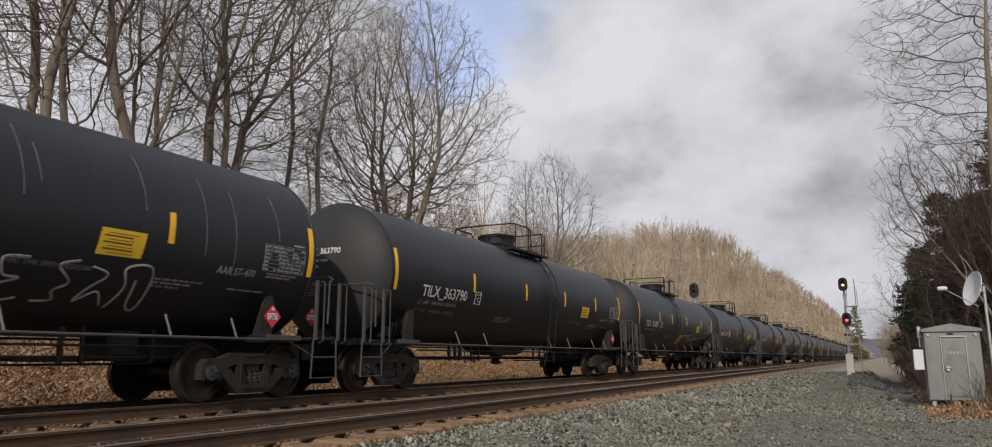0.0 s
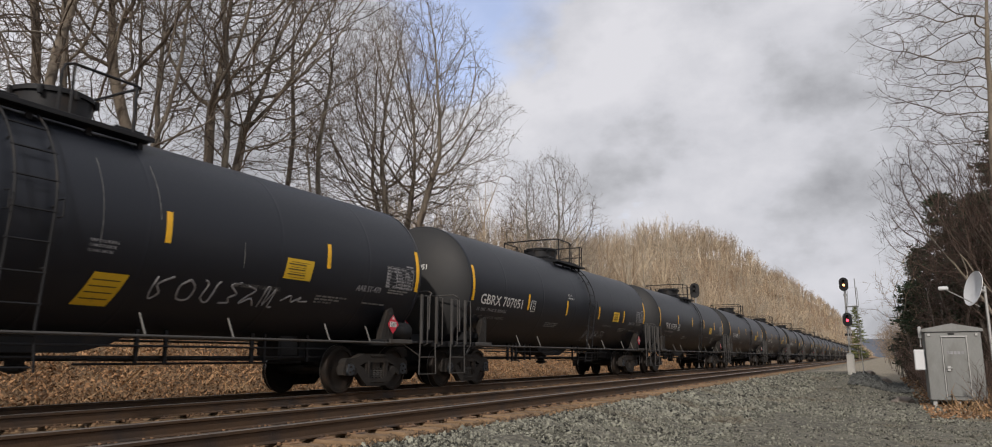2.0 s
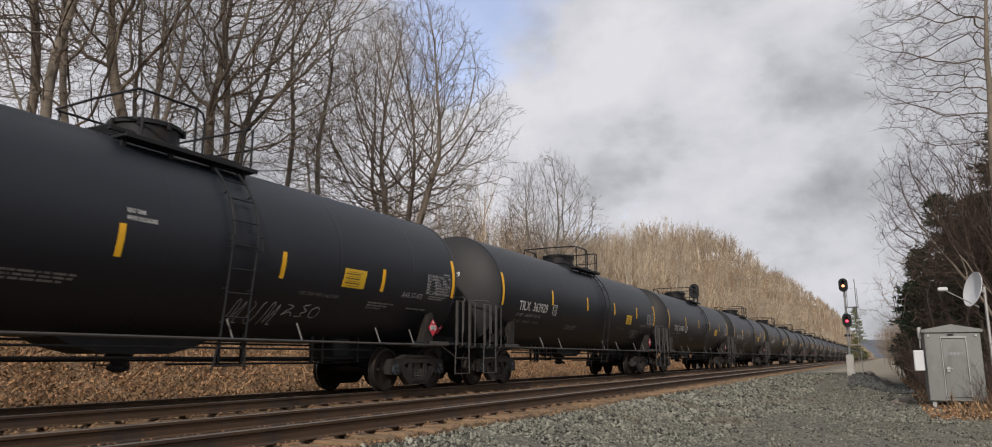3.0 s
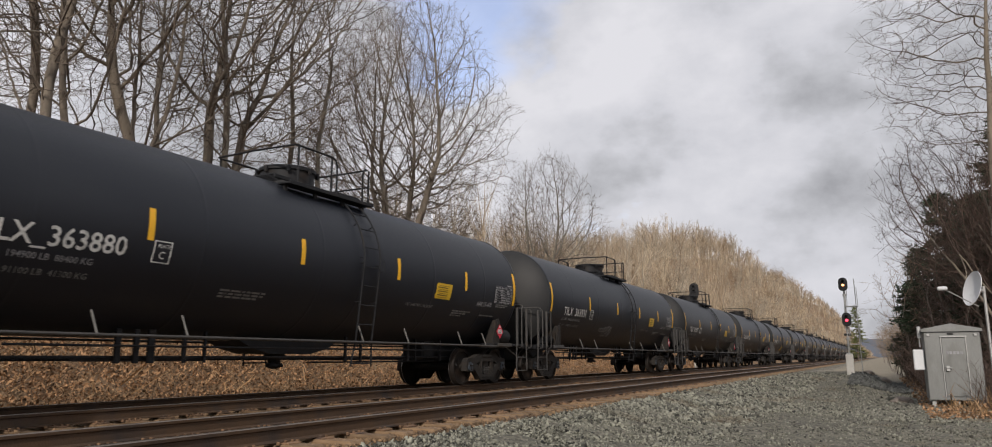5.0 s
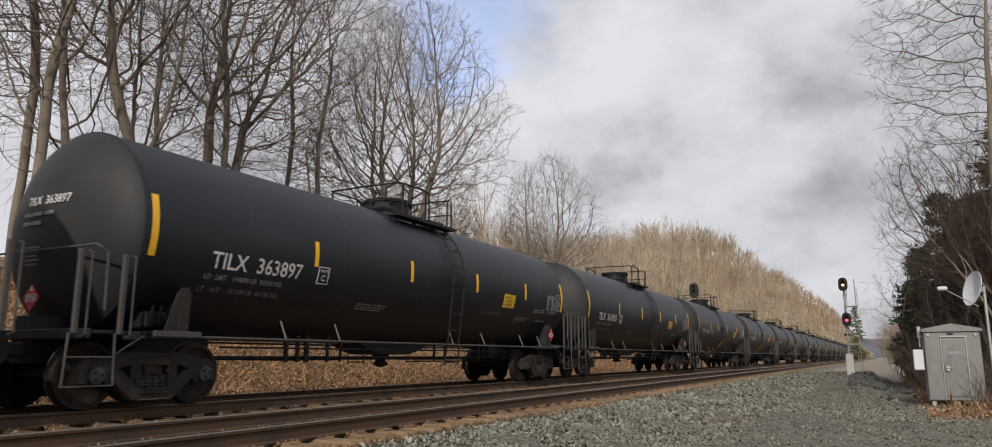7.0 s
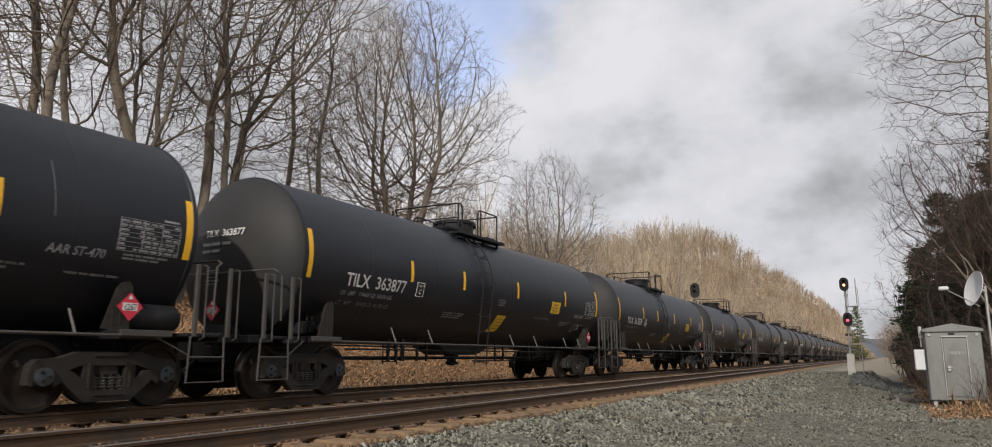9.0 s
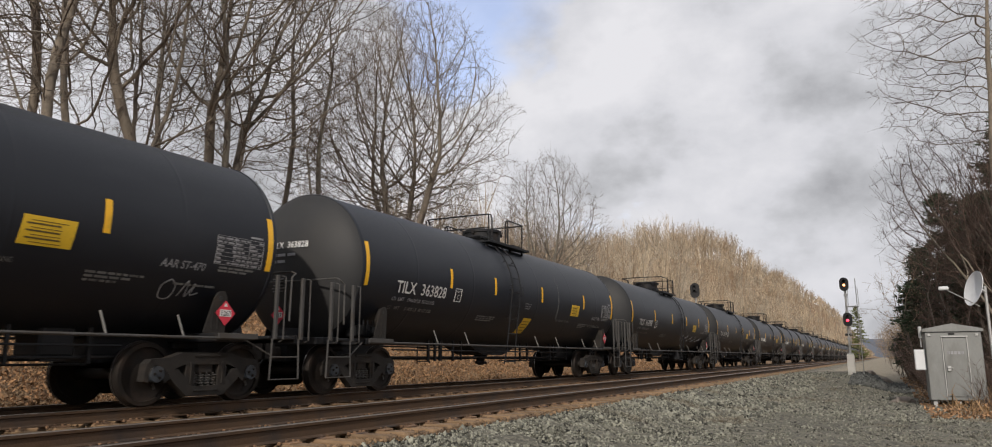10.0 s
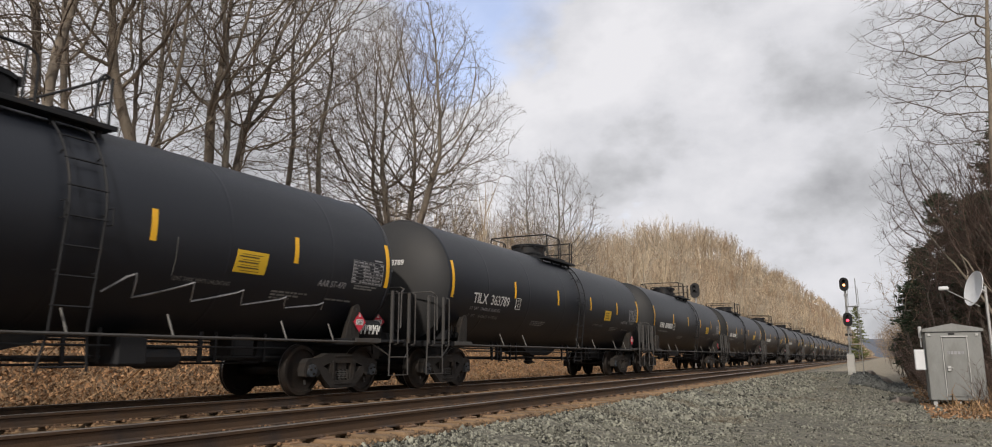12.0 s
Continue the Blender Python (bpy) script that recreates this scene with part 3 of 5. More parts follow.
def side_frame_mesh(s):
    """Cast side frame of a three-piece truck, with openings, at its outer side."""
    g = Geo()
    lo, hi = sorted((s * 0.90, s * 1.06))
    z0 = 0.46
    top = [(-1.06, z0 + 0.14), (-0.98, z0 + 0.21), (-0.70, z0 + 0.23), (-0.45, z0 + 0.31), (0.45, z0 + 0.31), (0.70, z0 + 0.23), (0.98, z0 + 0.21), (1.06, z0 + 0.14),
           (1.06, z0 + 0.05), (0.72, z0 + 0.02), (0.42, z0 + 0.13), (-0.42, z0 + 0.13), (-0.72, z0 + 0.02), (-1.06, z0 + 0.05)]
    g.prism(top, lo, hi)
    g.prism([(-0.72, z0 + 0.06), (-0.52, z0 + 0.06), (-0.24, z0 - 0.19), (0.24, z0 - 0.19), (0.52, z0 + 0.06), (0.72, z0 + 0.06), (0.62, z0 - 0.10), (0.34, z0 - 0.34), (-0.34, z0 - 0.34), (-0.62, z0 - 0.10)], lo, hi)
    for d in (-1, 1):
        col = [(d * 0.22, z0 - 0.21), (d * 0.38, z0 - 0.10), (d * 0.38, z0 + 0.18), (d * 0.23, z0 + 0.18)]
        g.prism(col, lo + 0.003, hi - 0.003)
        ped = [(d * 0.66, z0 + 0.09), (d * 1.07, z0 + 0.09), (d * 1.09, z0 - 0.10), (d * 1.02, z0 - 0.12), (d * 1.0, z0 - 0.02), (d * 0.78, z0 - 0.02), (d * 0.75, z0 - 0.14), (d * 0.55, z0 + 0.0), (d * 0.55, z0 + 0.05)]
        g.prism(ped, lo + 0.006, hi - 0.006)
        g.box((s * 0.98, d * 0.889, z0 + 0.03), (0.20, 0.24, 0.12), 0.02)
        # raised lip round the window
        g.box((s * 1.065, d * 0.30, z0 + 0.0), (0.02, 0.035, 0.34), 0.008)
    g.box((s * 1.065, 0, z0 + 0.26), (0.022, 0.5, 0.04), 0.01)
    g.box((s * 1.065, 0, z0 - 0.26), (0.022, 0.46, 0.035), 0.01)
    return g.mesh("side_frame", CAST)


def spring_mesh(s):
    g = Geo()
    for dy in (-0.18, -0.06, 0.06, 0.18):
        pts = [(s * 0.98 + 0.052 * math.cos(a), dy + 0.052 * math.sin(a), 0.27 + 0.19 * i / 35) for i, a in ((i * 1.5, i * 1.35) for i in range(24))]
        g.tube(pts, 0.017, 4)
    return g.mesh("spring_nest", GREYS)


def build_truck(car, y, shapes):
    truck = part("truck", shapes["bolster"], CAST, car, "grimy cast-steel wheel truck", at=(0, y, 0))
    for s in (-1, 1):
        part("side_frame", shapes["frame", s], CAST, truck)
        part("spring_nest", shapes["spring", s], STEEL, truck)
    part("brake_beam", shapes["beam"], STEEL, truck)
    for d in (-1, 1):
        part("wheelset", shapes["wheels"], WHEEL, truck, "steel wheels with polished treads", at=(0, d * 0.889, 0.457))
    return truck


def build_tank_car(way):
    """way: +1 where the walkway and ladder lie behind the manway, -1 before it."""
    car = tagged(new("tank_car"), "black railway tank car with yellow reflector strips, rolling", "tank car", "tank cars of the train")
    H = CAR_LEN / 2
    # shell: straight barrel with faint welded rings and dished heads
    prof = []
    for i in range(13):
        a = math.pi / 2 * i / 12
        prof.append((-SEAM - HEAD * (1 - math.sin(a) ** 2) ** 0.7, R_TANK * math.sin(a)))
    prof[0] = (prof[0][0], 0.001)
    for s in (-5.6, -3.1, -0.45, 0.75, 3.3, 5.7):
        prof += [(s - 0.06, R_TANK), (s - 0.02, R_TANK), (s - 0.008, R_TANK + 0.0025), (s + 0.008, R_TANK + 0.0025), (s + 0.02, R_TANK), (s + 0.06, R_TANK)]
    prof = prof[:12] + [(-SEAM - 0.03, R_TANK - 0.002), (-SEAM, R_TANK + 0.012), (-SEAM + 0.05, R_TANK + 0.012), (-SEAM + 0.06, R_TANK), (-SEAM + 0.12, R_TANK)] + prof[13:]
    prof += [(SEAM - 0.12, R_TANK), (SEAM - 0.06, R_TANK), (SEAM - 0.05, R_TANK + 0.012), (SEAM, R_TANK + 0.012), (SEAM + 0.03, R_TANK - 0.002)]
    for i in range(11, -1, -1):
        a = math.pi / 2 * i / 12
        prof.append((SEAM + HEAD * (1 - math.sin(a) ** 2) ** 0.7, max(0.001, R_TANK * math.sin(a))))
    lead, rear = prof[:13], prof[-13:]
    shell = part("tank", Geo().lathe(prof[12:-12], 72, "y", (0, 0, Z_TANK), caps=False), TANK, car, "black painted steel tank", smooth=True)
    for piece in (lead, rear):
        part("tank_head", Geo().lathe(piece, 72, "y", (0, 0, Z_TANK), caps=False), SUNHEAD, car, "grey-black dished tank head, painted paler for the sun on it", smooth=True)
    # sump and bottom outlet
    g = Geo().prism([(-1.35, 1.02), (-1.0, 0.86), (-0.55, 0.76), (0.55, 0.76), (1.0, 0.86), (1.35, 1.02)], -0.42, 0.42)
    part("sump", g, STEEL, car)
    g = Geo().lathe([(0.80, 0.20), (0.72, 0.20), (0.70, 0.13), (0.60, 0.12), (0.58, 0.16), (0.52, 0.16), (0.48, 0.05)], 16, "z")
    g.box((0.12, 0, 0.54), (0.2, 0.05, 0.05))
    part("outlet_valve", g, STEEL, car)
    # stub sills, couplers and end platforms
    for e in (-1, 1):
        g = Geo().prism([(-0.24, 0.62), (0.24, 0.62), (0.24, 1.0), (0.16, 1.26), (-0.16, 1.26), (-0.24, 1.0)], e * 5.2, e * (H - 0.55), axis="y")
        part("stub_sill", g, STEEL, car)
        g = Geo().box((0, e * (H - 0.45), 0.80), (0.18, 0.5, 0.2), 0.03)
        g.prism([(-0.16, e * (H - 0.28)), (0.2, e * (H - 0.28)), (0.2, e * (H - 0.04)), (0.06, e * (H - 0.1)), (0.02, e * (H + 0.02)), (-0.16, e * (H + 0.0))], 0.66, 0.95, axis="z")
        part("coupler", g, CAST, car, "knuckle coupler")
        g = Geo().tube([(0.3 * e, e * (H - 0.6), 0.72), (0.32 * e, e * (H - 0.35), 0.5), (0.2 * e, e * (H - 0.1), 0.42), (0.06, e * (H + 0.02), 0.45)], 0.025, 6)
        part("air_hose", g, BLACK, car)
        g = Geo().box((0, e * (H - 0.86), 1.02), (2.9, 0.62, 0.05), 0.01)
        g.box((0, e * (H - 0.53), 1.0), (2.96, 0.05, 0.13), 0.01)
        part("end_platform", g, STEEL, car)
        # body bolster with tapered gusset at each side
        g = Geo().box((0, e * 6.84, 1.0), (2.7, 0.62, 0.13), 0.02)
        g.box((0, e * 6.84, 0.90), (0.7, 0.5, 0.14), 0.02)
        part("body_bolster", g, STEEL, car)
        for s in (-1, 1):
            g = Geo()
            yc = -6.86 if e < 0 else 6.38
            face = [(yc - 0.20, 1.06), (yc + 0.20, 1.06), (yc + 0.22, 1.60), (yc + 0.16, 1.70), (yc + 0.05, 1.68), (yc - 0.02, 1.60)]
            g.prism(face, *sorted((s * 1.455, s * 1.475)))
            g.prism([(s * 1.05, 1.06), (s * 1.455, 1.06), (s * 1.455, 1.62), (s * 1.25, 1.68)], yc + 0.19, yc + 0.215, axis="y")
            # solid black disc painted on for the shade inside the gusset's hole
            g.tube([(s * 1.46, yc + 0.09, 1.585), (s * 1.482, yc + 0.09, 1.585)], 0.035, 12, mat=1)
            for dy in (-0.06, 0.05):
                g.box((s * 1.478, yc + dy, 1.22), (0.012, 0.02, 0.22), 0.003)
            part("saddle_gusset", g, (CAST, BLACK), car, "tapered grimy steel gusset")
            g = Geo().box((s * 1.50, e * 6.84, 1.02), (0.03, 0.8, 0.085), 0.006)
            part("jacking_pad", g, GREYS, car)
        # hand rail over the end and its two ladders
        g = Geo()
        y0 = e * (H - 0.60)
        g.tube([(-1.42, y0, 1.05), (-1.42, y0, 2.10), (-1.38, y0, 2.16), (1.36, y0, 2.16), (1.44, y0, 2.12), (1.46, y0 - e * 0.1, 2.05), (1.46, y0 - e * 0.12, 1.3)], 0.017, 7)
        part("end_handrail", g, GREYS, car)
        for s in (-1, 1):
            near_end, far_end = (0.32, 0.94) if e < 0 else (0.45, 1.06)
            for d in (near_end, far_end):
                g = Geo()
                x = s * 1.50
                yy = e * (H - d)
                g.box((x - s * 0.015, yy, 1.52), (0.05, 0.07, 1.06), 0.008)
                g.tube([(x + s * 0.01, yy + 0.08, 2.04), (x + s * 0.09, yy + 0.08, 2.02), (x + s * 0.09, yy + 0.08, 0.98), (x, yy + 0.08, 0.95)], 0.013, 6)
                part("grab_iron", g, GREYS, car)
            g = Geo()
            ya, yb = e * (H - near_end) - 0.08, e * (H - far_end) - 0.08
            x = s * 1.51
            g.tube([(x, ya, 1.0), (x, ya + e * 0.03, 0.34), (x, yb - e * 0.03, 0.34), (x, yb, 1.0)], 0.016, 6)
            g.tube([(x, ya, 0.70), (x, yb, 0.70)], 0.014, 6)
            g.tube([(x, yb, 0.72), (s * 1.4, yb - e * 0.5, 0.98)], 0.012, 6)
            part("sill_step", g, GREYS, car)
    # long side pipe with its stays
    for s in (-1, 1):
        g = Geo().tube([(s * 1.47, -7.2, 0.985), (s * 1.47, 7.2, 0.985)], 0.022, 8)
        part("side_rail", g, GREYS, car)
        for yy in (-4.75, -3.35, 0.75, 2.3, 4.55, 5.75):
            a = Vector((s * 1.47, yy + 0.10, 0.985))
            b = Vector((s * 1.36, yy + 0.06, 1.30))
            d = b - a
            part("rail_stay", Geo().tube([a, a + d * 0.5, b], 0.015, 6), PALESTAY, car, "pale worn steel stay")
    # side ladders, bowed over the shell
    la = way * 0.88 - 0.25
    for s in (-1, 1):
        g = Geo()
        def spot(z, off=0.085):
            """Across and up on the ladder's line: leaning in below the axis, round the shell above."""
            if z <= Z_TANK:
                return R_TANK + off - (Z_TANK - z) * 0.11, z
            a = (z - Z_TANK) / R_TANK
            return (R_TANK + off) * math.cos(a), Z_TANK + (R_TANK + off) * math.sin(a)
        for du in (0.0, 0.50):
            pts = [(s * spot(z)[0], la + du, spot(z)[1]) for z in [1.0 + 3.45 * i / 20 for i in range(21)]]
            g.tube([(s * spot(0.52)[0], la + du + (du - 0.25) * 0.3, 0.52)] + pts, 0.018, 6)
        for z in (1.75, 2.5, 3.3):
            for du in (0, 0.5):
                (x, zz), (w, zw) = spot(z), spot(z, -0.02)
                g.tube([(s * x, la + du, zz), (s * w, la + du, zw)], 0.014, 6)
        for du in (-0.07, 0.57):
            x = R_TANK + 0.02
            g.tube([(s * x, la + du, 2.38), (s * (x + 0.11), la + du, 2.38), (s * (x + 0.11), la + du, 2.60), (s * x, la + du, 2.60)], 0.011, 5)
        ladder = part("side_ladder", g, STEEL, car)
        rung = Geo().tube([(0, -0.03, 0), (0, 0.53, 0)], 0.014, 6).mesh("rung", STEEL)
        for i in range(11):
            x, z = spot(0.58 + i * 0.37)
            part("rung", rung, STEEL, ladder, at=(s * x, la, z))
    # top fittings: manway, walkway, railing
    zt = Z_TANK + R_TANK
    g = Geo().lathe([(zt - 0.08, 0.58), (zt + 0.03, 0.58), (zt + 0.04, 0.53), (zt + 0.30, 0.53), (zt + 0.305, 0.57), (zt + 0.37, 0.57), (zt + 0.39, 0.53), (zt + 0.42, 0.1), (zt + 0.42, 0.0)], 40, "z", (0, 0.1, 0), caps=False)
    for k in range(8):
        a = k * math.pi / 4
        g.box((0.585 * math.cos(a), 0.1 + 0.585 * math.sin(a), zt + 0.30), (0.06, 0.06, 0.13), 0.01)
    part("manway", g, STEEL, car, "round black manway housing", smooth=True)
    for y0, y1 in ((-1.05, -0.62), (0.78, 1.42)):
        ya, yb = sorted((way * y0, way * y1))
        g = Geo()
        for x in (-0.78, 0.78):
            g.box((x, (ya + yb) / 2, zt - 0.05), (0.04, yb - ya, 0.07), 0.006)
        y = ya + 0.02
        while y < yb:
            g.box((0, y, zt - 0.01), (1.52, 0.025, 0.035), 0.004)
            y += 0.075
        part("walkway_grating", g, STEEL, car)
    for s in (-1, 1):
        g = Geo().box((s * 0.96, way * 0.25, zt - 0.20), (0.30, 2.5, 0.035), 0.006)
        g.box((s * 1.11, way * 0.25, zt - 0.19), (0.02, 2.5, 0.07), 0.005)
        for y in (-0.9, -0.1, 0.7, 1.35):
            g.box((s * 0.92, way * y, zt - 0.30), (0.05, 0.08, 0.22), 0.006)
        part("running_board", g, STEEL, car)
    r, ht = 0.021, zt + 0.57
    for s in (-1, 1):
        x = s * 1.02
        # rail along the manway, bent down to its foot beside the ladder
        g = Geo().tube([(x, way * 0.40, zt - 0.2), (x, way * 0.40, ht - 0.16), (x, way * 0.36, ht - 0.05), (x, way * 0.26, ht), (x, way * -0.70, ht), (x * 0.97, way * -0.78, ht), (0, way * -0.80, ht + 0.01)], r, 7)
        g.tube([(x, way * 0.24, zt - 0.2), (x, way * 0.24, ht)], r, 6)
        g.tube([(x, way * -0.70, zt - 0.2), (x, way * -0.70, ht)], r, 6)
        part("side_railing", g, STEEL, car)
        # hoop past the ladder, crossing the walkway's end
        g = Geo().tube([(x, way * 1.22, zt - 0.2), (x, way * 1.22, ht - 0.1), (x, way * 1.30, ht), (x * 0.96, way * 1.40, ht), (0, way * 1.42, ht)], r, 7)
        g.tube([(x, way * 1.42, zt - 0.2), (x, way * 1.42, ht - 0.02)], r, 6)
        g.tube([(x, way * 1.42, zt + 0.2), (0, way * 1.42, zt + 0.2)], r * 0.8, 6)
        part("end_railing", g, STEEL, car)
    # brake gear under the tank
    g = Geo().box((1.0, -6.95, 1.22), (0.36, 0.42, 0.24), 0.03)
    for k in range(3):
        g.tube([(1.2, -7.1 + k * 0.14, 1.15), (1.24, -7.1 + k * 0.14, 1.35), (1.2, -7.05 + k * 0.14, 1.42)], 0.016, 6)
    g.lathe([(1.1, 0.02), (1.12, 0.09), (1.26, 0.08), (1.28, 0.02)], 14, "x", (0, -6.75, 1.22))
    part("control_valve", g, STEEL, car)
    for (x, z, y0, y1, r) in ((0.55, 0.70, -5.6, 5.6, 0.022), (0.75, 0.86, -5.4, 5.4, 0.018), (-0.5, 0.66, -5.5, 5.5, 0.02), (0.3, 0.60, 0.6, 5.2, 0.018)):
        part("brake_pipe", Geo().tube([(x, y0, z), (x, y1, z)], r, 6), STEEL, car)
    for yy, w in ((-3.75, 0.09), (-3.45, 0.09), (-3.2, 0.12), (-2.6, 0.07), (-2.2, 0.05), (1.35, 0.06), (1.85, 0.06), (3.6, 0.08), (3.9, 0.05), (5.0, 0.06)):
        g = Geo().box((0.62, yy, 0.86), (0.05, w, 0.50), 0.008)
        g.box((0.1, yy, 0.66), (1.1, 0.05, 0.05), 0.008)
        part("pipe_hanger", g, STEEL, car)
    g = Geo().box((0.25, 4.6, 0.92), (0.6, 0.5, 0.45), 0.04)
    part("slack_adjuster", g, STEEL, car)
    # trucks
    g = Geo().box((0, 0, 0.56), (2.05, 0.34, 0.26), 0.04)
    g.lathe([(0.68, 0.2), (0.82, 0.2)], 18, "z")
    shapes = {"bolster": g.mesh("truck", CAST), "wheels": wheelset_mesh()}
    for s in (-1, 1):
        shapes["frame", s], shapes["spring", s] = side_frame_mesh(s), spring_mesh(s)
    g = Geo()
    for d in (-1, 1):
        g.box((0, d * 0.38, 0.40), (1.5, 0.07, 0.1), 0.015)
        for s in (-1, 1):
            g.box((s * 0.78, d * 0.425, 0.45), (0.09, 0.06, 0.3), 0.015)
    g.tube([(0.45, -0.38, 0.33), (0.45, 0.38, 0.33)], 0.02, 6)
    shapes["beam"] = g.mesh("brake_beam", STEEL)
    for e in (-1, 1):
        build_truck(car, 6.66 if e > 0 else -6.83, shapes)
    # reflector strips
    middle = (4.66, 7.70, 10.60, 13.43) if way > 0 else (4.52, 6.76, 9.74, 13.18)
    strips = [(1.32, 2.09, 2.96, 0.11)] + [(u, 2.29, 2.74, 0.095) for u in middle] + [(16.08, 2.09, 2.96, 0.11)]
    for u, z0, z1, w in strips:
        part("reflector_strip", side_patch(Geo(), u - w / 2, u + w / 2, z0, z1), YELLOW, car, "yellow reflective strip")
    # yellow notice panel with small print, data panel, placards
    panel = part("notice_panel", side_patch(Geo(), 12.10, 12.76, 2.02, 2.37, lean=0.03), YPANEL, car, "yellow notice panel")
    rng, g = random.Random(5), Geo()
    for k in range(7):
        side_patch(g, 12.17 + (0.0 if k % 2 else 0.06), 12.68 - rng.uniform(0, 0.1), 2.05 + k * 0.043, 2.058 + k * 0.043 + (0.012 if k in (1, 3, 5) else 0), 0.0085, nz=1)
    part("small_print", g, PRINT, panel)
    g, rng = Geo(), random.Random(9)
    for k in range(8):
        z = 2.10 + k * 0.062
        side_patch(g, 14.98, 15.92, z, z + 0.006, 0.0075, nz=1)
        a = 15.0
        while a < 15.88:
            w = rng.uniform(0.05, 0.16)
            if rng.random() < 0.75 and k < 7:
                side_patch(g, a, min(a + w, 15.9), z + 0.016, z + 0.045, 0.0075, nz=1)
            a += w + 0.03
    for a in (14.98, 15.34, 15.63, 15.92):
        side_patch(g, a, a + 0.008, 2.10, 2.535, 0.0075, nz=6)
    side_patch(g, 15.65, 15.9, 2.57, 2.60, 0.0075, nz=1)
    part("data_panel", g, CHALK, car, "worn white ruled data panel")
    part("standard_mark", side_words(Geo(), "AAR ST-470", 0.17, 14.08, 1.97, width=0.76, slant=0.15), CHALK, car)
    g = Geo()
    side_words(g, "PLATE", 0.07, 4.80, 2.21, width=0.20)
    side_words(g, "C", 0.15, 4.83, 2.06)
    for a, b, c, d in ((4.74, 5.03, 2.00, 2.015), (4.74, 5.03, 2.29, 2.305), (4.74, 4.755, 2.015, 2.29), (5.015, 5.03, 2.015, 2.29)):
        side_patch(g, a, b, c, d, 0.008, nz=2)
    part("plate_mark", g, WHITE, car)
    part("vent_words", side_words(Geo(), "VENT TANK WHEN UNLOADING", 0.10, 11.05, 1.80, width=1.08), FAINT, car)
    rng = random.Random(2)
    for u, z, rows in ((6.1, 1.72, ((0.95, 0.028), (0.95, 0.028), (0.8, 0.028))), (13.05, 1.78, ((0.85, 0.03), (0.7, 0.03), (0.5, 0.03))),
                       (15.1, 2.04, ((0.7, 0.028), (0.55, 0.028))), (14.4, 1.74, ((0.75, 0.03),))):
        g = Geo()
        bars(g, u, z, rows, rng)
        tagged(part("stencil_block", g, FAINT, car), kind="stuff")
    if way < 0:
        g = Geo()
        for j, words in enumerate(("REMOVE ALL RESIDUAL", "COMMODITY BEFORE", "CLEANING TANK CAR")):
            side_words(g, words, 0.055, 8.60, 2.17 - j * 0.065, width=0.42 - 0.03 * j)
        tagged(part("stencil_block", g, CHALK, car), kind="stuff")
    # hazard placards: red diamonds on the rear gusset and on the leading head
    def diamond(m, name="hazard_placard"):
        g = Geo().prism([(0, -0.19), (0.19, 0), (0, 0.19), (-0.19, 0)], -0.004, 0.0, axis="y")
        ob = part(name, g, RED, car, "red diamond hazard placard", at=m)
        w = Geo().box((0, -0.0055, 0), (0.22, 0.003, 0.105), 0.001)
        w.prism([(0, 0.165), (0.035, 0.10), (-0.035, 0.10)], -0.007, -0.0045, axis="y")
        plate = part("number_strip", w, WHITE, ob)
        vs, fs = lettering("1267", 0.115)
        k = 0.19 / max(v[0] for v in vs)
        part("placard_number", Geo().add([(a * k - 0.095, -0.0085, b - 0.042) for a, b in vs], fs), BLACK, ob)
        return ob
    diamond(pose(1.50, 6.55, 1.36, 0, 0, 90))
    diamond(pose(-0.20, head_y(-0.20, 1.70, 0.05), 1.52))
    g, rng = Geo(), random.Random(7)
    for k in range(5):
        g.box((-0.16, head_y(-0.16, 2.3, 0.03), 2.22 - k * 0.06), (0.34 - rng.uniform(0, 0.12), 0.006, 0.022), 0.001)
    part("head_small_print", g, FAINT, car)
    return car


NUMBERS = {-1: None, 0: "TILX_363790", 1: "TILX  363803", 2: "GBRX 707051", 3: "TILX  363929", 4: "TILX_363880", 5: "TILX  363931", 6: "TILX  363897", 7: "TILX  363935",
           8: "TILX  363877", 9: "TILX  363828", 10: "TILX  363907", 11: "TILX  363789"}
NOTICE_LOW = {-1, 1, 8, 9}       # cars with a second yellow panel low on the side


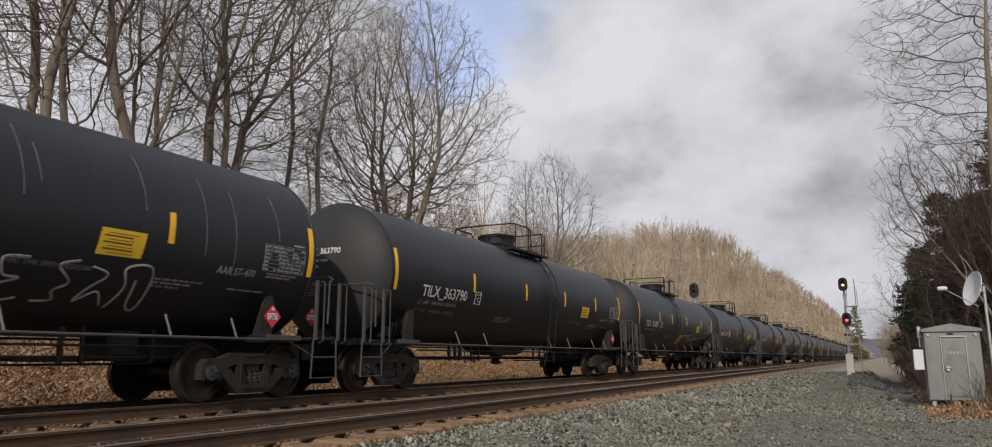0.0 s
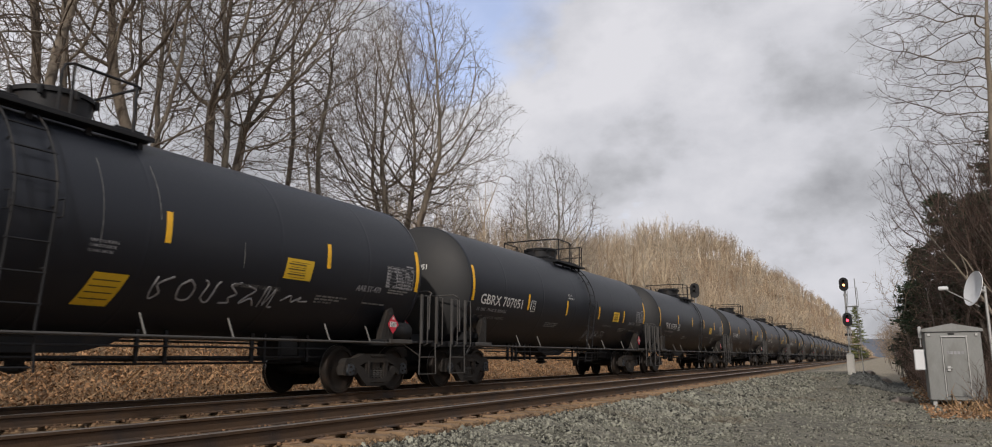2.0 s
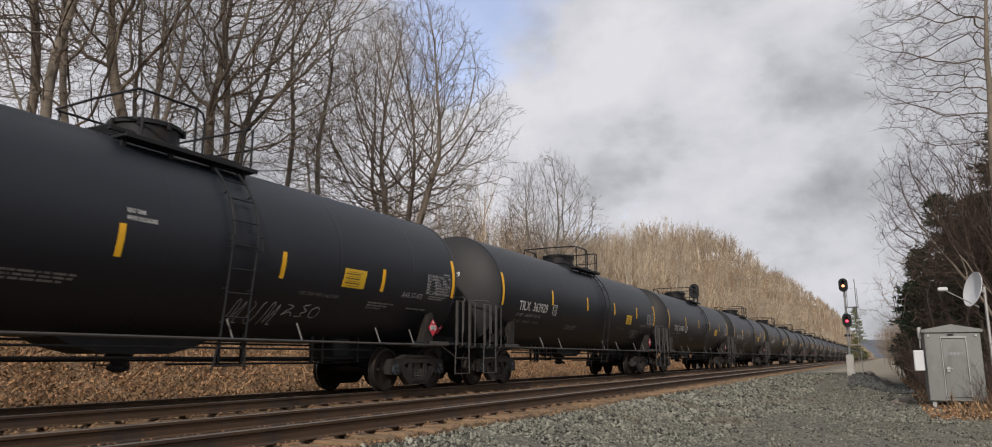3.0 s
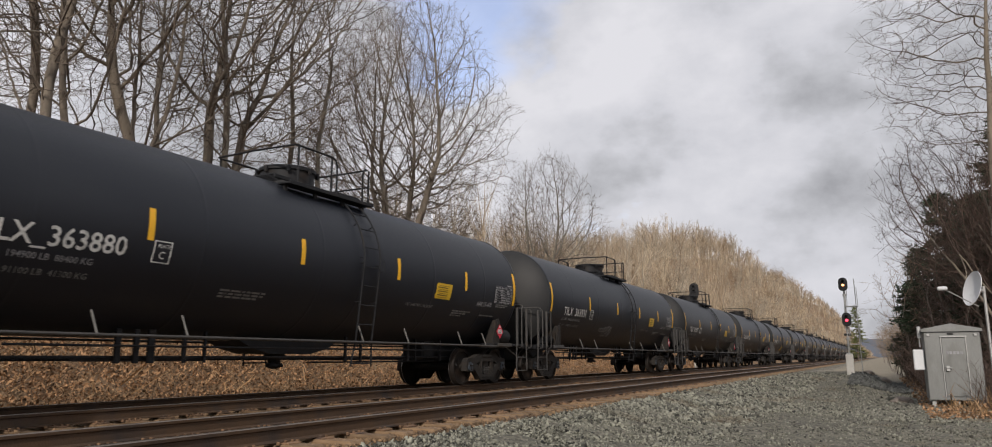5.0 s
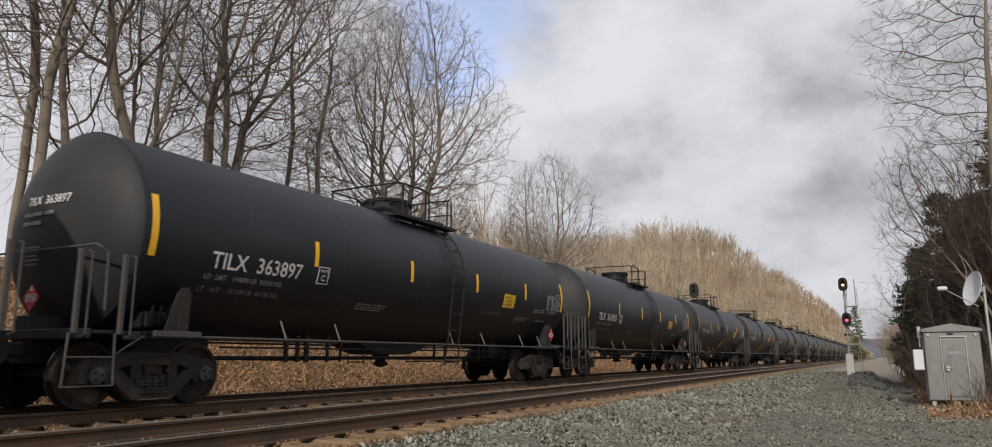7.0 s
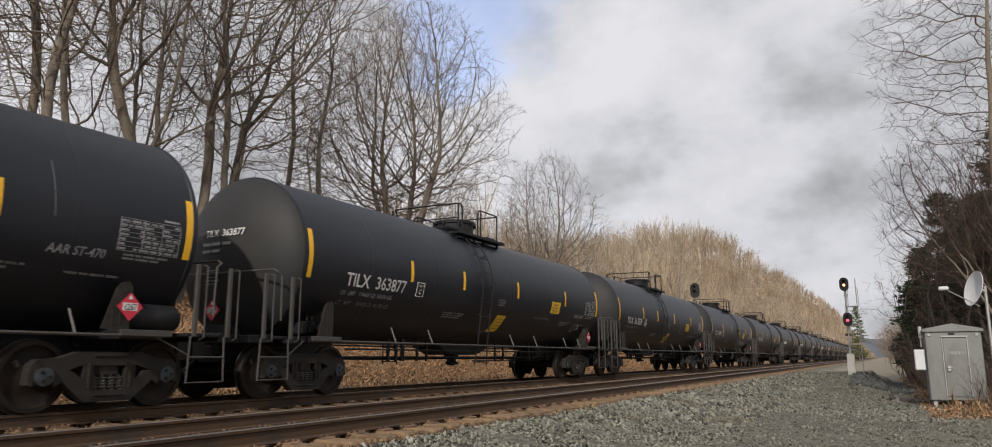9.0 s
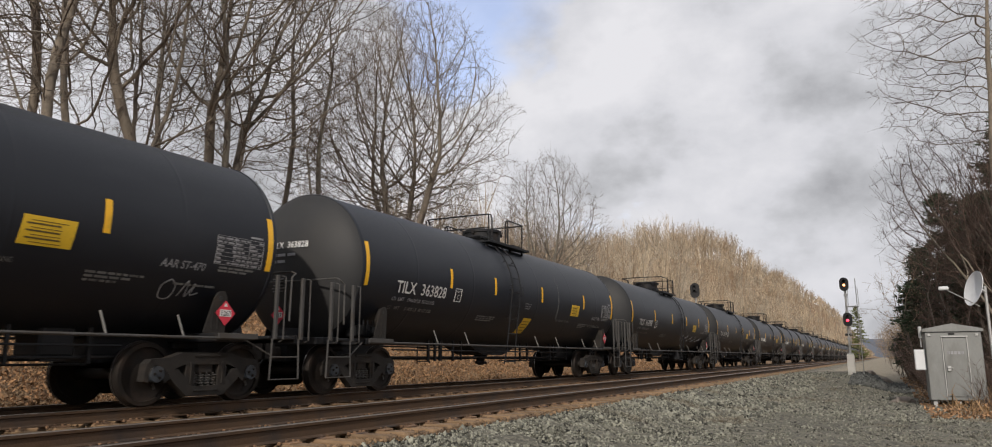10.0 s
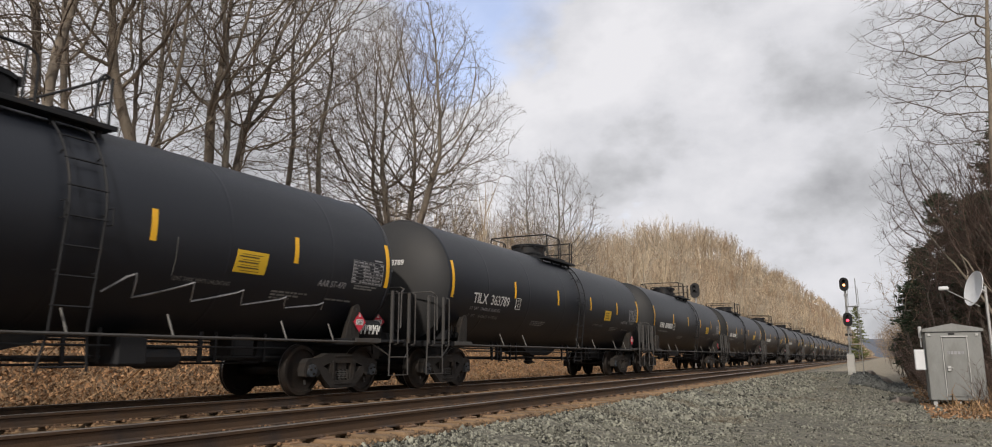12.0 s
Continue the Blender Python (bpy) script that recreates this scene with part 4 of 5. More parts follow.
WEIGHTS = {4: ("194900", "88400", "91100", "41300"), 6: ("194800", "88300", "91200", "41400")}
WITH_RESERVOIR = {7, 10, 1, 4}
SCRATCHES = {-1: ((11.1, 2.6, 3.5), (11.3, 2.8, 3.3), (12.75, 2.7, 3.5), (13.8, 2.2, 3.4), (14.38, 1.95, 3.3), (15.3, 2.6, 3.4)), 10: ((11.05, 1.85, 2.4),), 9: ((11.0, 1.85, 3.2),),
             1: ((8.75, 2.1, 3.3), (9.6, 2.6, 3.4), (11.2, 2.1, 2.5)), 7: ((14.1, 2.4, 3.1),)}
GLYPHS = {"t": ((0.1, 0.9), (0.0, 0.35), (0.1, 0.0), (0.4, 0.25), (0.2, 0.6), (0.8, 0.95)), "o": ((0.5, 0.9), (0.1, 0.6), (0.2, 0.1), (0.7, 0.1), (0.8, 0.6), (0.5, 0.9)),
          "u": ((0.1, 0.95), (0.3, 0.8), (0.2, 0.2), (0.6, 0.05), (0.75, 0.8), (0.9, 0.95)), "s": ((0.9, 1.0), (0.4, 0.85), (0.8, 0.5), (0.5, 0.3), (0.6, 0.1), (0.1, 0.05)),
          "r": ((0.2, 0.9), (0.7, 0.75), (0.3, 0.4), (0.1, 0.1), (0.6, 0.35), (0.9, 0.05)), "n": ((0.1, 0.0), (0.2, 0.85), (0.4, 0.9), (0.35, 0.1), (0.75, 0.9), (0.7, 0.1), (0.95, 0.05)),
          "z": ((0.0, 0.2), (0.3, 0.9), (0.4, 0.2), (0.7, 0.8), (0.65, 0.3), (1.0, 0.4)), "e": ((0.7, 0.95), (0.1, 0.9), (0.2, 0.55), (0.6, 0.5), (0.1, 0.3), (0.2, 0.0), (0.8, 0.1)),
          "a": ((0.0, 0.0), (0.25, 0.5), (0.1, 0.95), (0.9, 1.0), (0.95, 0.05), (0.6, 0.1), (0.5, 0.7), (0.55, 0.3))}


def tag_strokes(g, u, z, length, height, glyphs, r):
    """Sprayed strokes with soft turns, one after another along the shell, of no readable word."""
    step = length / len(glyphs)
    for i, name in enumerate(glyphs):
        key = GLYPHS[name]
        pts = []
        for j in range(len(key) - 1):
            p0, p1, p2, p3 = (Vector(key[max(0, min(len(key) - 1, j + q))]) for q in (-1, 0, 1, 2))
            for m in range(5):
                t = m / 5
                pts.append(0.5 * (2 * p1 + (p2 - p0) * t + (2 * p0 - 5 * p1 + 4 * p2 - p3) * t * t + (3 * p1 - p0 - 3 * p2 + p3) * t ** 3))
        pts.append(Vector(key[-1]))
        g.tube([on_side(u + (i + p.x * 0.92) * step, z + p.y * height, -r * 0.55) for p in pts], r, 5)
    return g


def letter_car(car, k):
    """What tells one car from the next: its number, second panel and sprayed scrawls."""
    g, h = Geo(), Geo()
    words = NUMBERS.get(k)
    if words:
        start, width = (1.72, 2.45) if k == 2 else (2.36, 1.97)
        side_words(g, words, 0.36, start, 2.04, width=width)
        q = Geo()
        head_words(q, words, 0.18, -0.44, 2.84, width=0.95)
        part("head_number", q, WHITE, car, "white stencilled number")
        for i in (0, 1):
            for j in range(3 - i):
                q = Geo().box((-0.36 + j * 0.25, head_y(-0.36 + j * 0.25, 2.68 - i * 0.13, 0.03), 2.70 - i * 0.13), (0.2, 0.004, 0.055), 0.001)
                part("head_stencil", q, CHALK, car)
        a1, a2, b1, b2 = WEIGHTS.get(k, ("194600", "88300", "91400", "41400"))
        side_words(h, f"LD  LMT   {a1} LB  {a2} KG", 0.12, start - 0.06, 1.87, width=1.62)
        q = Geo()
        side_words(q, f"LT   WT     {b1} LB  {b2} KG", 0.12, start - 0.1, 1.69, width=1.66)
        part("weight_line", q, FAINT, car)
    else:
        a = 2.32
        for w in (0.2, 0.08, 0.17, 0.22, 0, 0.2, 0.2, 0.2, 0.2, 0.2, 0.2):
            if w:
                side_patch(g, a, a + w * 0.75, 2.04, 2.27, 0.008, nz=2)
            a += (w or 0.16) + 0.02
        bars(h, 2.26, 1.86, ((1.6, 0.06),), random.Random(k))
    number = part("car_number", g, WHITE, car, "white stencilled number")
    lines = part("weight_line", h, CHALK if words else FAINT, car)
    if not words:
        tagged(number, kind="stuff")
        tagged(lines, kind="stuff")
    if k in NOTICE_LOW:
        p = part("notice_panel", side_patch(Geo(), 8.70, 9.20, 1.38, 1.80, lean=0.10), YPANEL, car, "leaning yellow notice panel")
        g = Geo()
        for j in range(4):
            side_patch(g, 8.76 + j * 0.018, 9.16 + j * 0.018, 1.46 + j * 0.08, 1.475 + j * 0.08, 0.0085, nz=1)
        part("small_print", g, PRINT, p)
    if k in WITH_RESERVOIR:
        g = Geo().lathe([(-0.44, 0.02), (-0.42, 0.17), (-0.38, 0.2), (0.38, 0.2), (0.42, 0.17), (0.44, 0.02)], 20, "y", (1.15, 7.09, 1.24))
        tank = part("air_reservoir", g, STEEL, car, "black air reservoir on the end platform", smooth=True)
        if k == 10:
            g = Geo()
            for j in range(5):
                y = 6.78 + j * 0.13
                g.tube([(1.355, y, 1.15), (1.345, y + 0.03, 1.33), (1.356, y + 0.06, 1.22), (1.345, y + 0.10, 1.32)], 0.014, 4)
            part("spray_scrawl", g, WHITE, tank, "thick white sprayed tag")
    if k == 10:
        g = Geo().box((0.55, 2.2, 0.80), (0.7, 0.5, 0.46), 0.04)
        g.lathe([(-0.35, 0.15), (-0.3, 0.17), (0.3, 0.17), (0.35, 0.15)], 16, "y", (0.6, 2.8, 0.70))
        part("brake_cylinder", g, STEEL, car)
    for u, z0, z1 in SCRATCHES.get(k, ()):
        part("paint_scratch", side_patch(Geo(), u, u + 0.007, z0, z1, 0.004, lean=-0.05, nz=12), FAINT, car, "thin pale streak down the shell")
    scrawl = {8: ((14.2, 1.52, 0.72, 0.32, "oz"),), 3: ((13.4, 1.5, 0.8, 0.25, "nos"),), 5: ((6.6, 1.45, 0.9, 0.4, "oso"),), 1: ((9.72, 1.52, 2.45, 0.34, "tousrn"), (12.25, 1.62, 0.7, 0.14, "z")),
              -1: ((8.4, 1.30, 2.5, 0.55, "srea"), (11.0, 1.36, 2.1, 0.55, "esra")), 2: ((9.75, 1.26, 1.15, 0.38, "nun"), (10.9, 1.42, 1.0, 0.22, "rso"))}.get(k, ())
    for row in scrawl:
        part("spray_scrawl", tag_strokes(Geo(), *row, 0.026 if k in (-1, 1) else 0.015), CHALK, car, "pale sprayed scrawl")
    if k == 10:
        pts = [on_side(10.1 + i * 0.01, 1.56, 0.004)]
        for i in range(5):
            u = 10.5 + i * 0.98
            top = 1.83 - i * 0.035
            pts += [on_side(u - 0.12, top - 0.05, 0.004), on_side(u, top, 0.004), on_side(u + 0.04, top - 0.12, 0.004), on_side(u + 0.10, 1.52 + i * 0.008, 0.004), on_side(u + 0.3, 1.57, 0.004)]
        part("spray_scrawl", Geo().tube(pts[:-2], 0.017, 4), CHALK, car, "pale sprayed zigzag line")
    if k == 9:
        part("warning_words", side_words(Geo(), "TOXIC BY INHALATION", 0.13, 13.9, 1.73, width=1.15, slant=0.2), FAINT, car)
    if k == 2:
        g = Geo()
        side_words(g, "VENT TANK", 0.09, 7.53, 2.63, width=0.30)
        side_words(g, "WHEN UNLOADING", 0.09, 7.53, 2.53, width=0.48)
        tagged(part("stencil_block", g, WHITE, car), kind="stuff")
        # this car wears its middle strips lower on the shell
        turn = Matrix.Translation((0, 0, Z_TANK)) @ Matrix.Rotation(0.18, 4, "Y") @ Matrix.Translation((0, 0, -Z_TANK))
        for ob in car.children:
            if ob.name.startswith("reflector_strip") and max(v.co.z for v in ob.data.vertices) < 2.9:
                along = sum(v.co.y for v in ob.data.vertices) / len(ob.data.vertices)
                ob.matrix_basis = Matrix.Translation((0, -0.21 if -2 < along < 0 else -0.08, 0)) @ turn


def build_train():
    makes = {1: build_tank_car(1), -1: build_tank_car(-1)}
    cars, ks = {-2: makes[1], 1: makes[-1]}, list(range(-2, 35))
    for k in ks:
        if k not in cars:
            before = k in NOTICE_LOW or (k > 12 and k % 4 == 1)
            cars[k] = copy_thing(makes[-1 if before else 1], pose(TRAIN_X, 0, 0))
    # cars that stay far down the line share plainer wheels, springs and shells
    plain = {"wheelset": wheelset_mesh(14), "tank": Geo().lathe([(-SEAM, R_TANK), (0, R_TANK), (SEAM, R_TANK)], 40, "y", (0, 0, Z_TANK), caps=False).mesh("tank", TANK, smooth=True)}
    for k in ks:
        if k >= 15:
            for ob in cars[k].children_recursive:
                kind_ = ob.name.split(".")[0]
                if kind_ in plain:
                    ob.data = plain[kind_]
    for k in ks:
        letter_car(cars[k], k)
        cars[k].location = (TRAIN_X, car_y(k, 0.0), 0)
    return cars


def car_y(k, t):
    slack = {1: 0.10, 5: 0.03, 6: 0.12, 7: 0.02}.get(k, 0.0)      # play in the couplings
    return 19.674 + slack + CAR_LEN / 2 + (k - 10) * CAR_LEN - SPEED * (t - 10.5)

# ------------------------------------------------------------------ trees
class Twigs:
    """Three-sided tapered sticks, gathered as arrays."""

    def __init__(self):
        self.v, self.f = [], []

    def stick(self, pts, rs, n=3):
        o = len(self.v)
        d = (pts[-1] - pts[0])
        ref = d.orthogonal().normalized() if d.length > 1e-6 else Vector((1, 0, 0))
        w = d.normalized().cross(ref) if d.length > 1e-6 else Vector((0, 1, 0))
        for p, r in zip(pts, rs):
            for k in range(n):
                a = 2 * math.pi * k / n
                self.v.append(p + (ref * math.cos(a) + w * math.sin(a)) * r)
        for i in range(len(pts) - 1):
            for k in range(n):
                a, b = o + i * n + k, o + i * n + (k + 1) % n
                self.f.append((a, b, b + n, a + n))

    def mesh(self, name, mat):
        return raw_mesh(name, [tuple(p) for p in self.v], self.f, mat)


def grow_tree(seed, height, clear=4.0, reach=4.5, leader=0.5, points=900, fine=0.008, bark=BARK, twig=TWIG, stems=1, lean=(0.0, 0.0), middle=None, half=None,
              rise=0.28, tuft=1.0, thick=1.0, wander=0.14):
    """Meshes of a bare broadleaf tree. Limbs grow towards scattered points of light inside the crown's outline, so that they fork and
    fill it as real ones do; each limb is as thick as what it carries. Then the fine twigs."""
    rng = np.random.default_rng(seed)
    if middle is None:
        t = rng.beta(1.5, 1.25, points)
        wide = reach * np.sin(np.pi * np.clip(t * 0.86 + 0.12, 0, 1)) ** 0.8
        a, r = rng.uniform(0, 6.283, points), np.sqrt(rng.uniform(0.02, 1, points)) * wide * rng.uniform(0.8, 1.1, points)
        z = clear + (height - clear) * t
        light = np.stack([r * np.cos(a) + lean[0] * z, r * np.sin(a) + lean[1] * z, z], -1)
    else:
        d = rng.normal(0, 1, (points, 3))
        d *= (rng.uniform(0.05, 1, points) ** (1 / 3) / np.linalg.norm(d, axis=1))[:, None]
        light = np.array(middle) + d * np.array(half)
    place, parent = [], []
    for s in range(stems):
        a = 6.283 * s / stems + rng.uniform(-0.5, 0.5)
        p = np.array([math.cos(a), math.sin(a), 0.0]) * (0.22 if stems > 1 else 0.0) + np.array([0, 0, -0.4])
        out = np.array([math.cos(a), math.sin(a), 0.0]) * (rng.uniform(0.08, 0.20) if stems > 1 else 0.0)
        d, last = np.array([lean[0] + out[0], lean[1] + out[1], 1.0]), -1
        top = height * leader * rng.uniform(0.85, 1.1)
        while p[2] < top:
            place.append(p.copy())
            parent.append(last)
            last = len(place) - 1
            d = d + rng.normal(0, 0.035, 3) * np.array([1, 1, 0])
            p = p + d / np.linalg.norm(d) * 0.4
    place, parent = np.array(place), list(parent)
    near, dist = np.zeros(points, int), np.full(points, 1e9)

    def update(lo):
        gap_ = np.linalg.norm(light[:, None] - place[None, lo:], axis=2)
        k = gap_.argmin(1)
        g_ = gap_[np.arange(len(light)), k]
        better = g_ < dist
        near[better], dist[better] = k[better] + lo, g_[better]

    update(0)
    kids = np.zeros(60000, int)
    for _ in range(110):
        live = dist < 6.5
        if not live.any() or len(place) > 9000:
            break
        pull = np.zeros((len(place), 3))
        way = light[live] - place[near[live]]
        np.add.at(pull, near[live], way / np.linalg.norm(way, axis=1)[:, None])
        who = np.nonzero(np.abs(pull).sum(1) > 0)[0]
        who = who[(kids[who] < 3)]
        if not len(who):
            break
        d = pull[who]
        d = d / np.maximum(np.linalg.norm(d, axis=1), 1e-6)[:, None] + rng.normal(0, wander, d.shape)
        d[:, 2] += rise
        back = np.array([place[i] - place[parent[i]] if parent[i] >= 0 else (0, 0, 0.4) for i in who])
        d = d + back * 1.1
        d /= np.linalg.norm(d, axis=1)[:, None]
        lo = len(place)
        place = np.concatenate([place, place[who] + d * 0.34])
        parent.extend(int(i) for i in who)
        kids[who] += 1
        update(lo)
        keep = dist > 0.46
        light, near, dist = light[keep], near[keep], dist[keep]
        if not len(light):
            break
    n = len(place)
    area, first = np.zeros(n), np.full(n, -1)
    best = np.zeros(n)
    for i in range(n - 1, -1, -1):
        area[i] = max(area[i], (fine * 1.25) ** 2.15)
        j = parent[i]
        if j >= 0:
            area[j] += area[i]
            if area[i] > best[j]:
                best[j], first[j] = area[i], i
    rad = area ** (1 / 2.15) * thick
    wood, crown = ([], [], [0]), ([], [], [0])

    def rod(bin_, pts, rs, sides, tip):
        pts, rs = np.asarray(pts), np.asarray(rs)
        d = np.gradient(pts, axis=0) if len(pts) > 1 else None
        d /= np.maximum(np.linalg.norm(d, axis=1), 1e-9)[:, None]
        ref = np.cross(d, (0.31, 0.52, 0.11))
        ref /= np.maximum(np.linalg.norm(ref, axis=1), 1e-9)[:, None]
        side = np.cross(d, ref)
        a = np.arange(sides) * 6.28318 / sides
        m = len(pts) - 1 if tip else len(pts)
        v = pts[:m, None] + (ref[:m, None] * np.cos(a)[None, :, None] + side[:m, None] * np.sin(a)[None, :, None]) * rs[:m, None, None]
        o = bin_[2][0]
        k = np.arange(sides)
        k2 = (k + 1) % sides
        f = []
        for i in range(m - 1):
            q = o + i * sides
            f.append(np.stack([q + k, q + k2, q + sides + k2], 1))
            f.append(np.stack([q + k, q + sides + k2, q + sides + k], 1))
        v = v.reshape(-1, 3)
        if tip:
            q = o + (m - 1) * sides
            f.append(np.stack([q + k, q + k2, np.full(sides, o + m * sides)], 1))
            v = np.concatenate([v, pts[-1:]])
        bin_[0].append(v)
        bin_[1].append(np.concatenate(f))
        bin_[2][0] += len(v)

    main = {int(c) for c in first if c >= 0}
    for i in range(n):
        if i in main:
            continue
        chain = [i] if parent[i] < 0 else [parent[i], i]
        while first[chain[-1]] >= 0:
            chain.append(int(first[chain[-1]]))
        if len(chain) < 2:
            continue
        rs = rad[chain].copy()
        if parent[i] >= 0:
            rs[0] = min(rs[0], rs[1] * 1.25)
        else:
            rs[0] *= 1.3
        r = rs[1]
        # stout stretch in bark, thin outer stretch among the twigs
        cut_ = int((rs > 0.026).sum())
        if cut_ >= 2:
            rod(wood, place[chain[:cut_ + 1]], rs[:cut_ + 1], 7 if r > 0.09 else 5, False)
            if cut_ + 1 < len(chain):
                rod(crown, place[chain[cut_:]], rs[cut_:], 3, True)
        else:
            rod(crown, place[chain], rs, 3, True)
    for i in range(n):
        if rad[i] > 0.019 * thick or parent[i] < 0:
            continue
        end = first[i] < 0
        along = place[i] - place[parent[i]]
        along /= np.linalg.norm(along)
        for _ in range(2 if end else 1):
            if not end and rng.random() > 0.62 * tuft:
                continue
            d = along * (0.9 if end else 0.45) + rng.normal(0, 0.5, 3) + (0, 0, 0.18)
            d /= np.linalg.norm(d)
            ln = rng.uniform(0.35, 0.95)
            p1 = place[i] + d * ln * 0.5
            d2 = d + rng.normal(0, 0.2, 3) + (0, 0, 0.08)
            p2 = p1 + d2 * ln * 0.5
            rod(crown, [place[i], p1, p2], [fine * 0.9, fine * 0.7, 0], 3, True)
            for q in (p1, place[i] * 0.45 + p1 * 0.55):
                e = d + rng.normal(0, 0.55, 3)
                rod(crown, [q, q + e * rng.uniform(0.16, 0.42)], [fine * 0.65, 0], 3, True)
    return (raw_mesh("trunk", np.concatenate(wood[0]), np.concatenate(wood[1]), bark), raw_mesh("crown", np.concatenate(crown[0]), np.concatenate(crown[1]), twig))


def plant(meshes, x, y, turn, size, label, name="bare_tree", group="bare trees along the line"):
    m = pose(x, y, land_z(x, y), 0, 0, turn) @ Matrix.Diagonal((size, size, size, 1))
    tree = tagged(new(name), label, "tree", group)
    tree.matrix_basis = m
    part("trunk", meshes[0], None, tree)
    part("crown", meshes[1], None, tree)
    return tree


def grow_conifer(seed, height, reach, mat, gap=0.35, low=0.06):
    """Trunk with tiers of drooping boughs carrying many small needle sprays."""
    rng = random.Random(seed)
    wood = Twigs()
    wood.stick([Vector((0, 0, -0.3)), Vector((0.05, 0, height * 0.5)), Vector((0, 0.05, height))], [0.2, 0.13, 0.02], 7)
    vs, fs = [], []
    z = height * low
    while z < height * 0.98:
        k = 1 - z / height
        for i in range(rng.randint(4, 7)):
            a = rng.uniform(0, 6.283)
            length = reach * (0.07 + 0.93 * k ** 0.8) * rng.uniform(0.4, 1.2)
            d = Vector((math.cos(a), math.sin(a), rng.uniform(-0.1, 0.25)))
            p, pts = Vector((0, 0, z)), []
            for j in range(5):
                pts.append(p + d * (length * j / 4) + Vector((0, 0, -0.10 * length * (j / 4) ** 2)))
            wood.stick(pts, [0.035 * k + 0.012, 0.025, 0.018, 0.012, 0.006], 3)
            for j in range(int(44 * length / reach) + 10):
                t = rng.uniform(0.2, 1.0)
                q = pts[0].lerp(pts[-1], t) + Vector((rng.gauss(0, 0.16), rng.gauss(0, 0.16), rng.gauss(0, 0.09)))
                for _ in range(5):
                    e = (Vector((d.x, d.y, 0.1)) + Vector((rng.gauss(0, 0.7), rng.gauss(0, 0.7), rng.gauss(0, 0.4)))).normalized() * rng.uniform(0.16, 0.34)
                    w = e.orthogonal().normalized() * rng.uniform(0.02, 0.045)
                    w.rotate(Matrix.Rotation(rng.uniform(0, 6.283), 3, e.normalized()))
                    o = len(vs)
                    vs.extend((q - w, q + e * 0.55 + w * 1.3, q + e, q + w))
                    fs.append((o, o + 3, o + 1, o + 2))
        z += gap * rng.uniform(0.7, 1.3) * (0.6 + 0.5 * k)
    return wood.mesh("trunk", BARK), raw_mesh("crown", [tuple(p) for p in vs], fs, mat)


def far_woods():
    """Leafless woods over the hillside: for each tree a slim stem, ascending limbs and a rounded crown of fine twigs."""
    rng = np.random.default_rng(11)
    tri = ([], [], [])

    def sticks(p, q, w, tree):
        a = rng.uniform(0, 3.14, len(p))
        side = np.stack([np.cos(a), np.sin(a) * 0.4, np.zeros(len(p))], -1) * w[:, None]
        flat_ = np.stack([p - side, p + side, q], 1)
        for tone in range(3):
            tri[tone].append(flat_[tree % 3 == tone])

    for y0, y1, x0, x1, count, k, w0 in ((52, 110, -66, -31, 150, 280, 0.016), (90, 200, -82, -28, 520, 230, 0.027), (180, 330, -92, -26, 760, 160, 0.050), (300, 620, -105, -24, 1300, 84, 0.11),
                                         (580, 1500, -120, -20, 1300, 46, 0.24), (1400, 2400, -120, -20, 300, 30, 0.42)):
        x, y = rng.uniform(x0, x1, count), rng.uniform(y0, y1, count)
        h = rng.uniform(8, 17, count) * np.where(rng.random(count) < 0.2, 0.6, 1.0)
        root = np.stack([x, y, land(x, y) - 0.3], -1)
        top = root + np.stack([rng.normal(0, 0.7, count), rng.normal(0, 0.7, count), h], -1)
        sticks(root, root * 0.12 + top * 0.88, np.maximum(0.011 * h, w0 * 1.3), np.arange(count))
        wide = h * rng.uniform(0.26, 0.42, count)
        limbs_n = 9
        b = np.repeat(np.arange(count), limbs_n)
        t = rng.uniform(0.28, 0.62, len(b))
        p = root[b] + (top - root)[b] * t[:, None]
        a, s = rng.uniform(0, 6.283, len(b)), rng.uniform(0.1, 0.95, len(b))
        q = root[b] + (top - root)[b] * (t + (1.0 - t) * (1 - s * 0.62))[:, None]
        q[:, :2] += np.stack([np.cos(a), np.sin(a)], -1) * (wide[b] * s)[:, None]
        sticks(p, q, np.maximum(0.0045 * h[b], w0), b)
        m = rng.integers(0, len(b), count * k)
        f = rng.uniform(0.3, 1.0, len(m))
        c = p[m] + (q - p)[m] * f[:, None]
        d = (q - p)[m]
        d /= np.linalg.norm(d, axis=1)[:, None]
        d = d * 0.35 + rng.normal(0, 0.6, d.shape)
        e = c + d * (h[b][m] * rng.uniform(0.04, 0.10, len(m)))[:, None]
        sticks(c, e, np.full(len(m), w0), b[m])
    for tone, mat, label in ((0, FARTWIG, "leafless pale tan woods on the far hillside"), (1, FARBROWN, "leafless brown trees of the far hillside"), (2, FARGREY, "leafless greyish trees of the far hillside")):
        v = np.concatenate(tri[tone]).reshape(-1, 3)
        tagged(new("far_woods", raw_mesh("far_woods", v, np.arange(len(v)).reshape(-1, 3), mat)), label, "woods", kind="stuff")


